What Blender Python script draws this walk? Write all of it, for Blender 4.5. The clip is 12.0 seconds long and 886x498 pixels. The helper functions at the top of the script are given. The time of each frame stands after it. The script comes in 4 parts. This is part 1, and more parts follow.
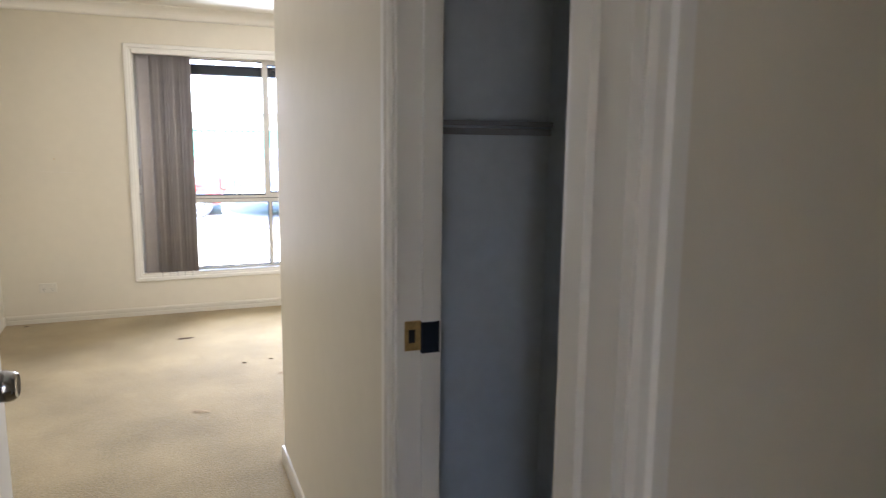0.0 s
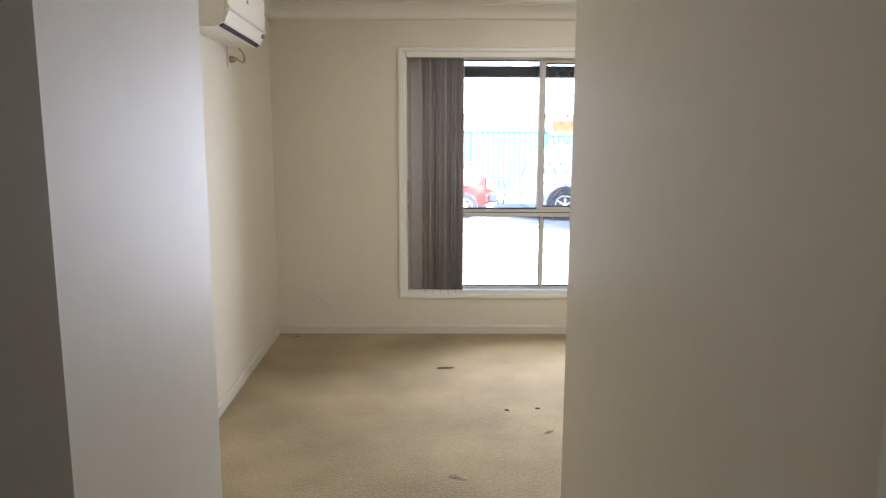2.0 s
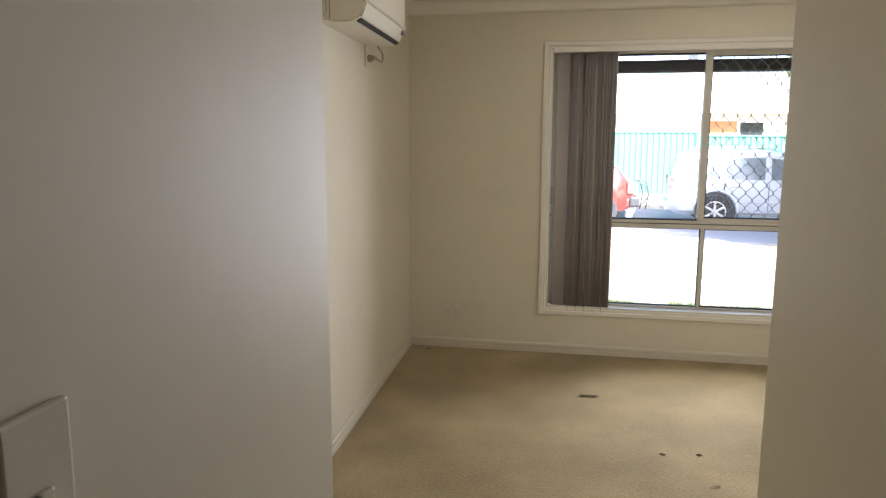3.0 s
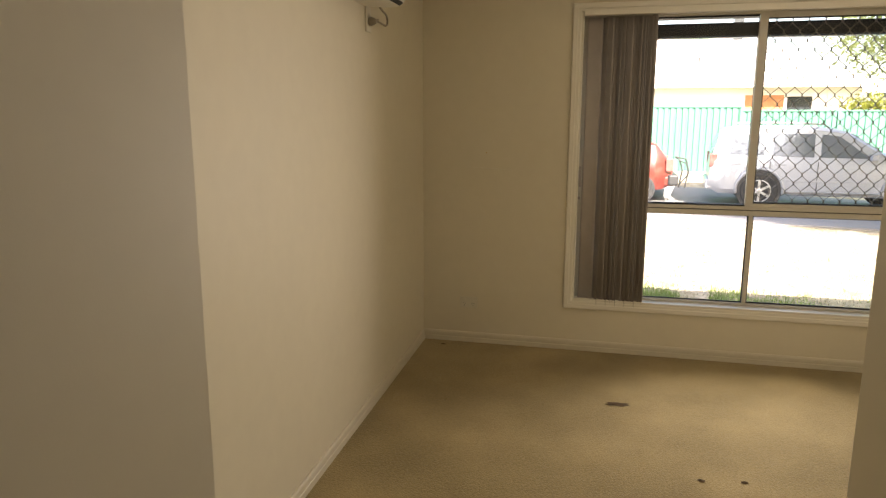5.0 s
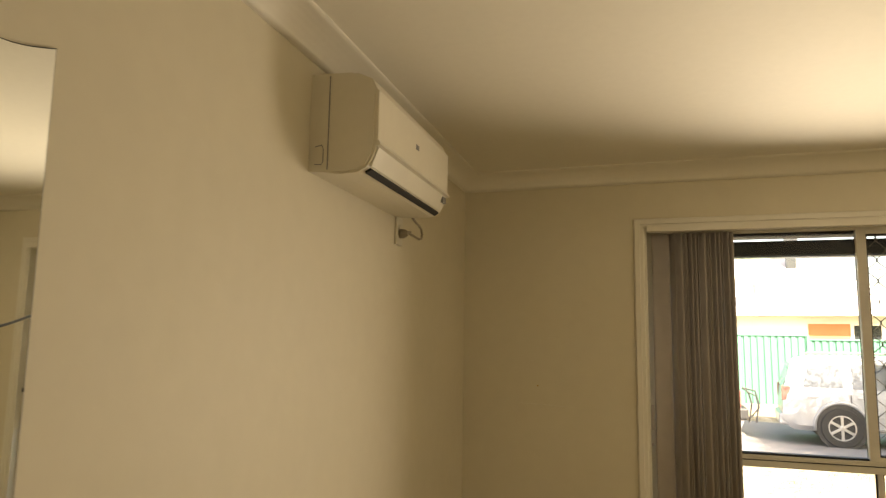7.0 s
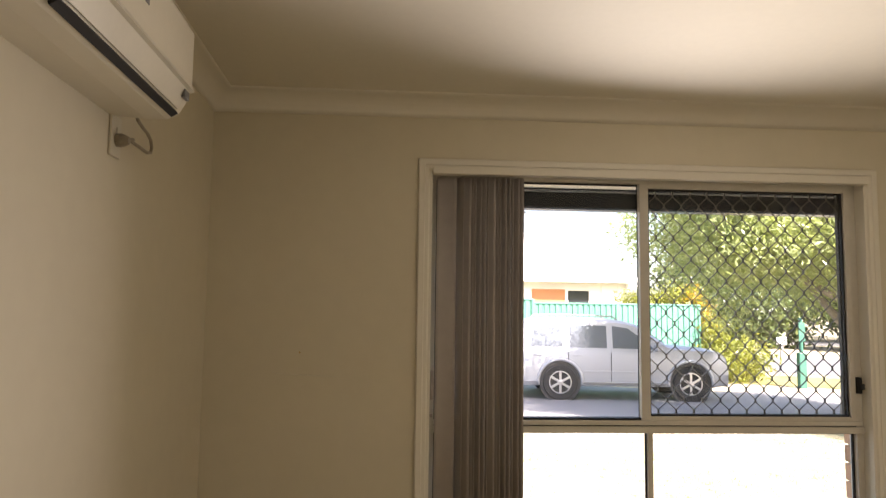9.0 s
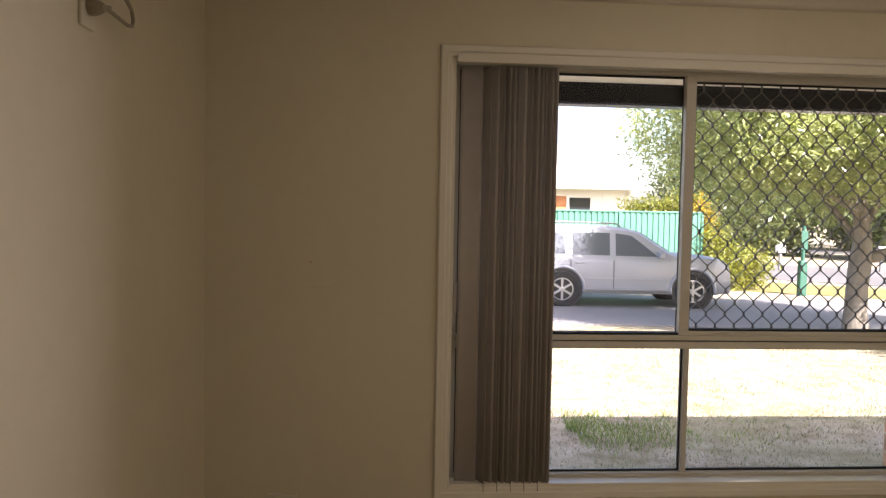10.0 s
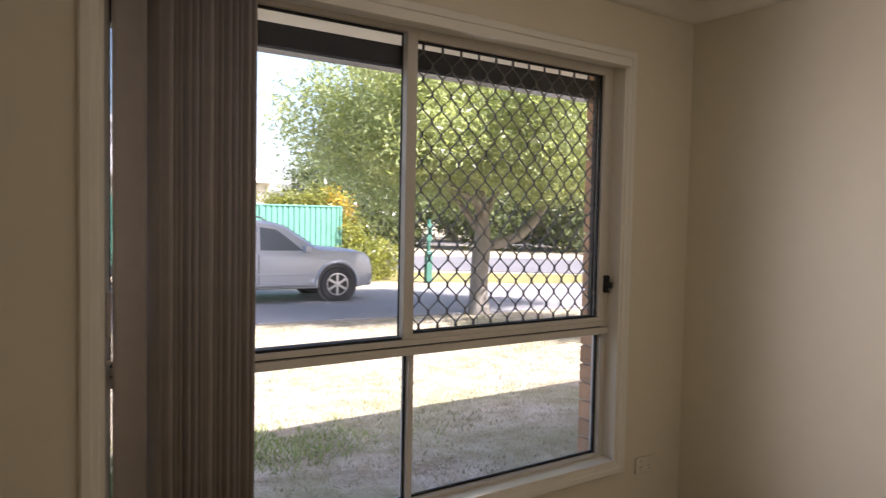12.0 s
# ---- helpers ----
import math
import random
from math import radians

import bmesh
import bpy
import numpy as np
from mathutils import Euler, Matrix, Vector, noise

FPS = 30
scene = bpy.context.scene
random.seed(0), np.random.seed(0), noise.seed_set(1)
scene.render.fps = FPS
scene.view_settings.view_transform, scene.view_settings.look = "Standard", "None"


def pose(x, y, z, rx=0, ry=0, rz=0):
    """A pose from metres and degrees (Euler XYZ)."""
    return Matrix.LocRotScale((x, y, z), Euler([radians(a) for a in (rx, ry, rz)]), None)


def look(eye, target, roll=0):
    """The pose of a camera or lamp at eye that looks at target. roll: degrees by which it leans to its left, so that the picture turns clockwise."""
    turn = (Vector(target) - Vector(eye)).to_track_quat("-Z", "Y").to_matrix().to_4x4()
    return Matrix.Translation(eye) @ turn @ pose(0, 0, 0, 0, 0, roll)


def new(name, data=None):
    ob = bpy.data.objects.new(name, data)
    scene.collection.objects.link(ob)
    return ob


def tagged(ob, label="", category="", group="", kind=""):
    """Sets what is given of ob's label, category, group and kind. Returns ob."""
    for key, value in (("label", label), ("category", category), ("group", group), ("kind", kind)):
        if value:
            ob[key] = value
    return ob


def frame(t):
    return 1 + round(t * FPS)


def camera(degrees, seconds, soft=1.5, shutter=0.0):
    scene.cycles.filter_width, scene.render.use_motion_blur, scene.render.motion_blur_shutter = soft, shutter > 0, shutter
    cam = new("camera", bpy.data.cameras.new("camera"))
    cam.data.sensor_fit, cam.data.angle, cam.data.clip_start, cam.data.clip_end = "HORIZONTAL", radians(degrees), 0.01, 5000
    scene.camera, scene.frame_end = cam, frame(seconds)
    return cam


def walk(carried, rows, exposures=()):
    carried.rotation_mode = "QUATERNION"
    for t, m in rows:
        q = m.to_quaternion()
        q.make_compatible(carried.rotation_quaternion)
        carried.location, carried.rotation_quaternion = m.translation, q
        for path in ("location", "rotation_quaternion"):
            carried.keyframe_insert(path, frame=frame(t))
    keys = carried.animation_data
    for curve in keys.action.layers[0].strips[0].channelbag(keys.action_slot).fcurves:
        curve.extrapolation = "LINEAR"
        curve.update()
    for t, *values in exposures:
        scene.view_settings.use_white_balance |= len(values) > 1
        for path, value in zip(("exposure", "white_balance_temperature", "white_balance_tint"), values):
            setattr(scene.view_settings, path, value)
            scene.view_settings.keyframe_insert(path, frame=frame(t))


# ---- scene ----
cam = camera(65.8, 12.0, soft=1.25, shutter=0.25)
PATH = [
    (0, (1.191, -5.875, 1.376), (1.929, -4.04, 1.077), 0.6),
    (0.4, (1.236, -5.7, 1.388), (1.765, -3.796, 1.084), 0.3),
    (0.8, (1.211, -5.535, 1.379), (1.577, -3.592, 1.075), 0.1),
    (1, (1.19, -5.445, 1.387), (1.464, -3.487, 1.086), 0.3),
    (1.5, (1.191, -5.263, 1.416), (1.323, -3.292, 1.106), 0.36),
    (2, (1.209, -5.081, 1.447), (1.225, -3.105, 1.138), 0.22),
    (2.5, (1.187, -4.890, 1.439), (0.955, -2.928, 1.128), 0.17),
    (3, (1.130, -4.726, 1.459), (0.765, -2.784, 1.152), 0.19),
    (5, (1.163, -4.280, 1.459), (0.703, -2.371, 1.083), 0.13),
    (5.5, (1.152, -4.178, 1.455), (0.612, -2.289, 1.081), 0.07),
    (6, (1.099, -4.040, 1.457), (0.471, -2.144, 1.363), 0.18),
    (6.5, (1.076, -3.900, 1.447), (0.437, -2.012, 1.616), 0.58),
    (7, (1.052, -3.679, 1.468), (0.446, -1.792, 1.736), 0.94),
    (7.5, (1.036, -3.504, 1.475), (0.764, -1.543, 1.757), 0.96),
    (7.7, (1.007, -3.435, 1.466), (0.889, -1.459, 1.752), 1.02),
    (9.3, (0.824, -2.959, 1.437), (0.952, -0.965, 1.519), 0.89),
    (9.5, (0.812, -2.891, 1.439), (0.944, -0.896, 1.410), 1.02),
    (10, (0.753, -2.757, 1.435), (0.889, -0.764, 1.340), 1.02),
    (10.5, (0.652, -2.627, 1.434), (0.862, -0.640, 1.330), 1.31),
    (11, (0.614, -2.444, 1.395), (1.274, -0.558, 1.300), 1.32),
    (11.5, (0.672, -2.224, 1.398), (1.549, -0.429, 1.307), 1.17),
    (12, (0.707, -2.034, 1.386), (1.826, -0.379, 1.297), 1.13),
]
EXPOSURES = [(0.0, 4.55, 5150, 20), (0.8, 4.35, 5200, 21), (2.0, 3.85, 5250, 20), (3.0, 3.4, 5700, 17), (5.0, 3.0, 7300, 17), (6.5, 2.95, 8600, 13), (7.6, 2.95, 8600, 13), (9.4, 2.7, 6500, 23), (10.2, 2.4, 6700, 24), (11.2, 2.4, 6450, 25), (12.0, 2.3, 6200, 26)]
SUN_POWER = 4.3
DAY_POWER, DAY_COLOR, DAY_SPREAD = 4.3, (1.0, 0.97, 0.91), 145.0
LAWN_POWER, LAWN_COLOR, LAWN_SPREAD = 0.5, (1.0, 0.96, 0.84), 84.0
# ---------- camera path ----------
walk(cam, [(t, look(e, g, r)) for t, e, g, r in PATH], EXPOSURES)

# ---------- world and sun ----------
SUN_EL, SUN_AZ = 43.0, 150.0          # azimuth clockwise from +y
world = bpy.data.worlds.new("sky_world")
scene.world = world
world.use_nodes = True
wn = world.node_tree.nodes
sky = wn.new("ShaderNodeTexSky")
sky.sky_type = "NISHITA"
sky.sun_disc = False
sky.sun_elevation, sky.sun_rotation = radians(SUN_EL), radians(SUN_AZ)
sky.air_density, sky.dust_density, sky.ozone_density = 1.0, 3.0, 0.4
world.node_tree.links.new(sky.outputs[0], wn["Background"].inputs[0])
wn["Background"].inputs[1].default_value = 0.105
sun_data = bpy.data.lights.new("sun", "SUN")
sun_data.energy, sun_data.angle, sun_data.color = SUN_POWER, radians(0.55), (1.0, 0.965, 0.90)
sun = new("sun", sun_data)
_sd = Vector((math.sin(radians(SUN_AZ)) * math.cos(radians(SUN_EL)), math.cos(radians(SUN_AZ)) * math.cos(radians(SUN_EL)), math.sin(radians(SUN_EL))))
sun.matrix_world = look(_sd * 30, (0, 0, 0))
# daylight that the sky and the sunlit lawn send in through the window opening
day_data = bpy.data.lights.new("window_daylight", "AREA")
day_data.shape, day_data.size, day_data.size_y = "RECTANGLE", 0.88, 1.56
day_data.energy, day_data.color, day_data.spread = DAY_POWER, DAY_COLOR, radians(DAY_SPREAD)
day = new("window_daylight", day_data)
day.matrix_world = look((1.850, -0.024, 1.170), (1.850 + 0.15, -1.024, 1.170))
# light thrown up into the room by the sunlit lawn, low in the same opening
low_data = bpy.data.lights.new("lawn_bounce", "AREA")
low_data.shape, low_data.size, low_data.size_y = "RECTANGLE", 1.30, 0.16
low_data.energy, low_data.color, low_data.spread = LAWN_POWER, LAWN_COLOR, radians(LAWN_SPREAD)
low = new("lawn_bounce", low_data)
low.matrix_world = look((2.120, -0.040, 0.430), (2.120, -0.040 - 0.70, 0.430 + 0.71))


# ---------- materials ----------
def mat(name, col, rough=0.6, metal=0.0, var=0.06, scale=3.0, fine=60.0, bump=0.05, bscale=180.0, dist=0.002, rand=0.0, spec=0.5, col2=None, alt=0.5, coat=0.0):
    """Principled surface with two scales of colour variation, roughness variation and fine relief."""
    m = bpy.data.materials.new(name)
    m.use_nodes = True
    n, l = m.node_tree.nodes, m.node_tree.links
    b = n["Principled BSDF"]
    tc = n.new("ShaderNodeTexCoord")
    big = n.new("ShaderNodeTexNoise")
    big.inputs["Scale"].default_value, big.inputs["Detail"].default_value = scale, 4
    small = n.new("ShaderNodeTexNoise")
    small.inputs["Scale"].default_value, small.inputs["Detail"].default_value = fine, 3
    l.new(tc.outputs["Object"], big.inputs["Vector"])
    l.new(tc.outputs["Object"], small.inputs["Vector"])
    add = n.new("ShaderNodeMath")
    add.operation = "MULTIPLY_ADD"
    l.new(big.outputs["Fac"], add.inputs[0])
    add.inputs[1].default_value = 0.65
    sm = n.new("ShaderNodeMath")
    sm.operation = "MULTIPLY"
    l.new(small.outputs["Fac"], sm.inputs[0])
    sm.inputs[1].default_value = 0.35
    l.new(sm.outputs[0], add.inputs[2])
    ramp = n.new("ShaderNodeValToRGB")
    c2 = col2 or [min(1, c * (1 + var)) for c in col]
    c1 = col if col2 else [c * (1 - var) for c in col]
    ramp.color_ramp.elements[0].position, ramp.color_ramp.elements[1].position = alt - 0.18, alt + 0.18
    ramp.color_ramp.elements[0].color, ramp.color_ramp.elements[1].color = (*c1, 1), (*c2, 1)
    l.new(add.outputs[0], ramp.inputs[0])
    out = ramp.outputs[0]
    if rand:
        info = n.new("ShaderNodeObjectInfo")
        hsv = n.new("ShaderNodeHueSaturation")
        mr = n.new("ShaderNodeMapRange")
        mr.inputs["To Min"].default_value, mr.inputs["To Max"].default_value = 1 - rand, 1 + rand
        l.new(info.outputs["Random"], mr.inputs["Value"])
        l.new(mr.outputs[0], hsv.inputs["Value"])
        l.new(out, hsv.inputs["Color"])
        out = hsv.outputs[0]
    l.new(out, b.inputs["Base Color"])
    rr = n.new("ShaderNodeMapRange")
    rr.inputs["To Min"].default_value, rr.inputs["To Max"].default_value = max(0.02, rough * 0.85), min(1, rough * 1.15)
    l.new(big.outputs["Fac"], rr.inputs["Value"])
    l.new(rr.outputs[0], b.inputs["Roughness"])
    b.inputs["Metallic"].default_value = metal
    b.inputs["Specular IOR Level"].default_value = spec
    b.inputs["Coat Weight"].default_value = coat
    if bump:
        nb = n.new("ShaderNodeTexNoise")
        nb.inputs["Scale"].default_value, nb.inputs["Detail"].default_value = bscale, 3
        l.new(tc.outputs["Object"], nb.inputs["Vector"])
        bp = n.new("ShaderNodeBump")
        bp.inputs["Strength"].default_value, bp.inputs["Distance"].default_value = bump, dist
        l.new(nb.outputs["Fac"], bp.inputs["Height"])
        l.new(bp.outputs[0], b.inputs["Normal"])
    return m


def glass_mat(name, tint=(1, 1, 1), gloss=0.03, flare_veil=0.0, ior=1.3):
    m = bpy.data.materials.new(name)
    m.use_nodes = True
    n, l = m.node_tree.nodes, m.node_tree.links
    n.remove(n["Principled BSDF"])
    tr, gl, mx, fr = n.new("ShaderNodeBsdfTransparent"), n.new("ShaderNodeBsdfGlossy"), n.new("ShaderNodeMixShader"), n.new("ShaderNodeFresnel")
    tr.inputs[0].default_value = (*tint, 1)
    gl.inputs["Roughness"].default_value = gloss
    fr.inputs["IOR"].default_value = ior
    l.new(fr.outputs[0], mx.inputs[0])
    l.new(tr.outputs[0], mx.inputs[1])
    l.new(gl.outputs[0], mx.inputs[2])
    # translucent share that veils the view, imitating flare haze
    if flare_veil:
        tl, m2 = n.new("ShaderNodeBsdfTranslucent"), n.new("ShaderNodeMixShader")
        tl.inputs[0].default_value = (0.9, 0.9, 0.88, 1)
        m2.inputs[0].default_value = flare_veil
        l.new(mx.outputs[0], m2.inputs[1])
        l.new(tl.outputs[0], m2.inputs[2])
        l.new(m2.outputs[0], n["Material Output"].inputs[0])
    else:
        l.new(mx.outputs[0], n["Material Output"].inputs[0])
    return m


def leaf_mat(name, c1, c2, through_col):
    m = mat(name, c1, 0.34, col2=c2, scale=1.2, fine=9, bump=0)
    n, l = m.node_tree.nodes, m.node_tree.links
    b = n["Principled BSDF"]
    geo = n.new("ShaderNodeNewGeometry")
    hsv = n.new("ShaderNodeHueSaturation")
    mr = n.new("ShaderNodeMapRange")
    mr.inputs["To Min"].default_value, mr.inputs["To Max"].default_value = 0.45, 1.6
    l.new(geo.outputs["Random Per Island"], mr.inputs["Value"])
    l.new(mr.outputs[0], hsv.inputs["Value"])
    src = b.inputs["Base Color"].links[0].from_socket
    l.new(src, hsv.inputs["Color"])
    l.new(hsv.outputs[0], b.inputs["Base Color"])
    t = n.new("ShaderNodeBsdfTranslucent")
    t.inputs[0].default_value = (*through_col, 1)
    mx = n.new("ShaderNodeMixShader")
    mx.inputs[0].default_value = 0.35
    l.new(b.outputs[0], mx.inputs[1])
    l.new(t.outputs[0], mx.inputs[2])
    l.new(mx.outputs[0], n["Material Output"].inputs[0])
    return m


WALL = (0.67, 0.615, 0.49)
M_WALL = mat("wall_paint", WALL, 0.54, var=0.035, scale=1.3, fine=14, bump=0.06, bscale=260, dist=0.0015, spec=0.34)
M_CEIL = mat("ceiling_paint", (0.74, 0.70, 0.61), 0.7, var=0.03, scale=0.9, fine=30, bump=0.05, bscale=300)
M_TRIM = mat("trim_gloss_paint", (0.75, 0.715, 0.63), 0.34, var=0.015, scale=3, fine=30, bump=0.01, bscale=60)
# the door is white; the shade on it is put into this dark brown
M_DOOR = mat("shaded_door_gloss_paint", (0.31, 0.275, 0.22), 0.14, var=0.03, scale=2, fine=30, bump=0.10, bscale=28, dist=0.0012)
M_CARPET = None
M_ALU = mat("powder_coated_aluminium", (0.58, 0.55, 0.49), 0.52, var=0.05, scale=6, fine=60, bump=0.02)
M_GASKET = mat("black_rubber_gasket", (0.015, 0.015, 0.016), 0.7, var=0.2)
# a small translucent share gives the panes a pale flare haze
M_GLASS = glass_mat("window_glass", (0.95, 0.96, 0.955), flare_veil=0.003)
M_BLIND = mat("blind_fabric", (0.40, 0.365, 0.345), 0.85, var=0.06, scale=14, fine=420, bump=0.18, bscale=700, dist=0.001, rand=0.06, spec=0.1)
# skirting colour, darker and yellower than the other trim
M_SKIRT = mat("darker_skirting_paint", (0.61, 0.56, 0.455), 0.38, var=0.04, scale=3, fine=30, bump=0.02, bscale=60)
M_PLASTIC = mat("white_plastic", (0.65, 0.61, 0.51), 0.3, var=0.03, scale=8, fine=60, bump=0)
M_ACWHITE = mat("air_conditioner_plastic", (0.70, 0.65, 0.54), 0.32, var=0.03, scale=4, fine=40, bump=0)
M_CORD = mat("grey_cream_cord", (0.29, 0.25, 0.19), 0.4, var=0.05, scale=20, fine=100, bump=0)
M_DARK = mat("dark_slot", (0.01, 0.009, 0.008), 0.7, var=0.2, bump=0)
M_GREYP = mat("grey_plastic", (0.18, 0.18, 0.18), 0.4, bump=0)
M_MIRROR = mat("mirror_silver", (0.86, 0.88, 0.86), 0.015, metal=1.0, var=0.01, bump=0)
M_MEDGE = mat("mirror_edge", (0.03, 0.035, 0.03), 0.4, bump=0)
M_CHROME = mat("satin_chrome", (0.42, 0.40, 0.38), 0.22, metal=1.0, var=0.06, scale=40, fine=200, bump=0.02)
M_BRASS = mat("worn_brass", (0.55, 0.38, 0.16), 0.35, metal=1.0, var=0.25, scale=60, fine=300, bump=0.05)
M_RAIL = mat("painted_shelf", (0.30, 0.30, 0.31), 0.5, bump=0)
M_CLOSET = mat("closet_wall_paint", (0.66, 0.70, 0.74), 0.5, var=0.08, scale=2, fine=20, bump=0.04)
M_BRICK = mat("tan_brick", (0.50, 0.29, 0.17), 0.85, var=0.18, scale=9, fine=90, bump=0.35, bscale=120, dist=0.004, rand=0.22)
M_MORTAR = mat("mortar", (0.42, 0.38, 0.33), 0.9, var=0.12, scale=20, fine=200, bump=0.3, bscale=200)
M_SOFFIT = mat("soffit_paint", (0.84, 0.79, 0.68), 0.6, var=0.05)
M_FASCIA = mat("dark_fascia_paint", (0.014, 0.018, 0.026), 0.6, var=0.12, scale=6, spec=0.1)
M_GUTTER = mat("gutter_steel", (0.018, 0.023, 0.034), 0.5, var=0.10, scale=4, spec=0.12)
# lintel underside; the sky's blue reflection is put into this colour
M_LINTEL = mat("sky_tinted_gloss_steel_paint", (0.035, 0.048, 0.085), 0.22, var=0.12, scale=8, bump=0.02, spec=0.6)
M_ROOF = mat("roof_tile", (0.25, 0.20, 0.17), 0.8, var=0.15, scale=6)
M_CONC = mat("driveway_concrete", (0.21, 0.20, 0.20), 0.85, var=0.16, scale=0.8, fine=25, bump=0.2, bscale=60, dist=0.004)
M_ASPH = mat("street_asphalt", (0.12, 0.115, 0.115), 0.85, var=0.2, scale=0.6, fine=40, bump=0.3, bscale=120, dist=0.004)
M_FENCE = mat("green_steel_fence", (0.070, 0.215, 0.155), 0.5, var=0.08, scale=1.5, fine=20, bump=0)
M_SILVER = mat("silver_car_paint", (0.37, 0.385, 0.42), 0.42, metal=0.25, var=0.02, bump=0, coat=0.35)
M_RED = mat("red_car_paint", (0.15, 0.024, 0.018), 0.28, var=0.03, bump=0, coat=0.6)
M_CARGLASS = mat("tinted_car_glass", (0.11, 0.125, 0.145), 0.06, var=0.05, bump=0, spec=0.8)
M_RUBBER = mat("tyre_rubber", (0.022, 0.022, 0.023), 0.8, var=0.2, bump=0.2)
M_ALLOY = mat("alloy_wheel", (0.55, 0.55, 0.56), 0.3, metal=0.8, bump=0)
M_BLACKP = mat("black_car_plastic", (0.03, 0.03, 0.032), 0.55, bump=0)
M_TAIL = mat("red_tail_lens", (0.26, 0.10, 0.09), 0.15, bump=0)
M_LAMP = mat("clear_lens", (0.75, 0.76, 0.78), 0.1, bump=0)
M_BARK = mat("grey_bark", (0.20, 0.18, 0.15), 0.9, var=0.3, scale=6, fine=60, bump=0.6, bscale=30, dist=0.02)
M_LEAF = leaf_mat("tree_leaves", (0.085, 0.115, 0.07), (0.36, 0.40, 0.17), (0.56, 0.64, 0.18))
M_BUSH = leaf_mat("bush_leaves", (0.10, 0.13, 0.025), (0.20, 0.20, 0.03), (0.35, 0.36, 0.05))
M_DISTLEAF = leaf_mat("far_leaves", (0.05, 0.075, 0.03), (0.11, 0.13, 0.05), (0.16, 0.20, 0.06))
M_BLOSSOM = leaf_mat("yellow_leaves", (0.35, 0.22, 0.02), (0.5, 0.34, 0.03), (0.5, 0.35, 0.04))
M_HWALL = mat("rendered_house_wall", (0.78, 0.755, 0.72), 0.8, var=0.06, scale=1.2, fine=20, bump=0.1)
M_HBRICK = mat("orange_brick_panel", (0.45, 0.20, 0.09), 0.85, var=0.15, scale=4, fine=30, bump=0.1)
M_HROOF = mat("pale_house_roof", (0.60, 0.58, 0.56), 0.7, var=0.10, scale=3, fine=20, bump=0.1)
M_HWIN = mat("house_window_glass", (0.03, 0.035, 0.04), 0.1, bump=0)
M_HFRAME = mat("white_window_frame", (0.75, 0.73, 0.68), 0.5, bump=0)
M_POST = mat("green_service_post", (0.022, 0.10, 0.07), 0.5, var=0.1, bump=0)
M_BULB = glass_mat("bulb_glass", (0.97, 0.97, 0.96), 0.02, ior=1.06)


def carpet_mat():
    m = mat("beige_carpet", (0.195, 0.143, 0.054), 0.95, col2=(0.40, 0.305, 0.145), scale=1.9, fine=75, bump=0.75, bscale=135, dist=0.006, spec=0.1)
    n, l = m.node_tree.nodes, m.node_tree.links
    b = n["Principled BSDF"]
    b.inputs["Sheen Weight"].default_value = 0.28
    b.inputs["Sheen Roughness"].default_value = 0.45
    src = b.inputs["Base Color"].links[0].from_socket
    tc = n.new("ShaderNodeTexCoord")
    vn = n.new("ShaderNodeTexNoise")
    vn.inputs["Scale"].default_value, vn.inputs["Detail"].default_value = 260, 2
    l.new(tc.outputs["Object"], vn.inputs["Vector"])
    mx = n.new("ShaderNodeMix")
    mx.data_type, mx.blend_type = "RGBA", "OVERLAY"
    mx.inputs["Factor"].default_value = 0.45
    l.new(src, mx.inputs[6])
    l.new(vn.outputs["Color"], mx.inputs[7])
    bw = n.new("ShaderNodeRGBToBW")
    l.new(vn.outputs["Color"], bw.inputs[0])
    l.new(bw.outputs[0], mx.inputs[7])
    l.new(mx.outputs[2], b.inputs["Base Color"])
    return m


M_CARPET = carpet_mat()
M_STAIN = mat("dark_carpet_stain", (0.10, 0.07, 0.045), 0.95, var=0.4, scale=30, fine=200, bump=0.6, bscale=120, dist=0.006, spec=0.1)
M_STAIN2 = mat("faded_carpet_stain", (0.34, 0.26, 0.155), 0.95, var=0.25, scale=30, fine=200, bump=0.8, bscale=90, dist=0.010, spec=0.1)


def lawn_mat():
    """Straw thatch and bare soil, with greener patches on a larger scale."""
    m = mat("dry_lawn", (0.17, 0.130, 0.072), 0.95, col2=(0.50, 0.43, 0.335), scale=5.0, fine=34, bump=0.9, bscale=46, dist=0.03, spec=0.1, alt=0.45)
    n, l = m.node_tree.nodes, m.node_tree.links
    b = n["Principled BSDF"]
    src = b.inputs["Base Color"].links[0].from_socket
    tc = n.new("ShaderNodeTexCoord")
    patch = n.new("ShaderNodeTexNoise")
    patch.inputs["Scale"].default_value, patch.inputs["Detail"].default_value = 0.9, 5
    l.new(tc.outputs["Object"], patch.inputs["Vector"])
    mr = n.new("ShaderNodeMapRange")
    mr.inputs["From Min"].default_value, mr.inputs["From Max"].default_value = 0.44, 0.62
    mr.inputs["To Max"].default_value = 0.45
    l.new(patch.outputs["Fac"], mr.inputs["Value"])
    mx = n.new("ShaderNodeMix")
    mx.data_type = "RGBA"
    l.new(mr.outputs[0], mx.inputs["Factor"])
    l.new(src, mx.inputs[6])
    mx.inputs[7].default_value = (0.25, 0.25, 0.12, 1)
    l.new(mx.outputs[2], b.inputs["Base Color"])
    return m


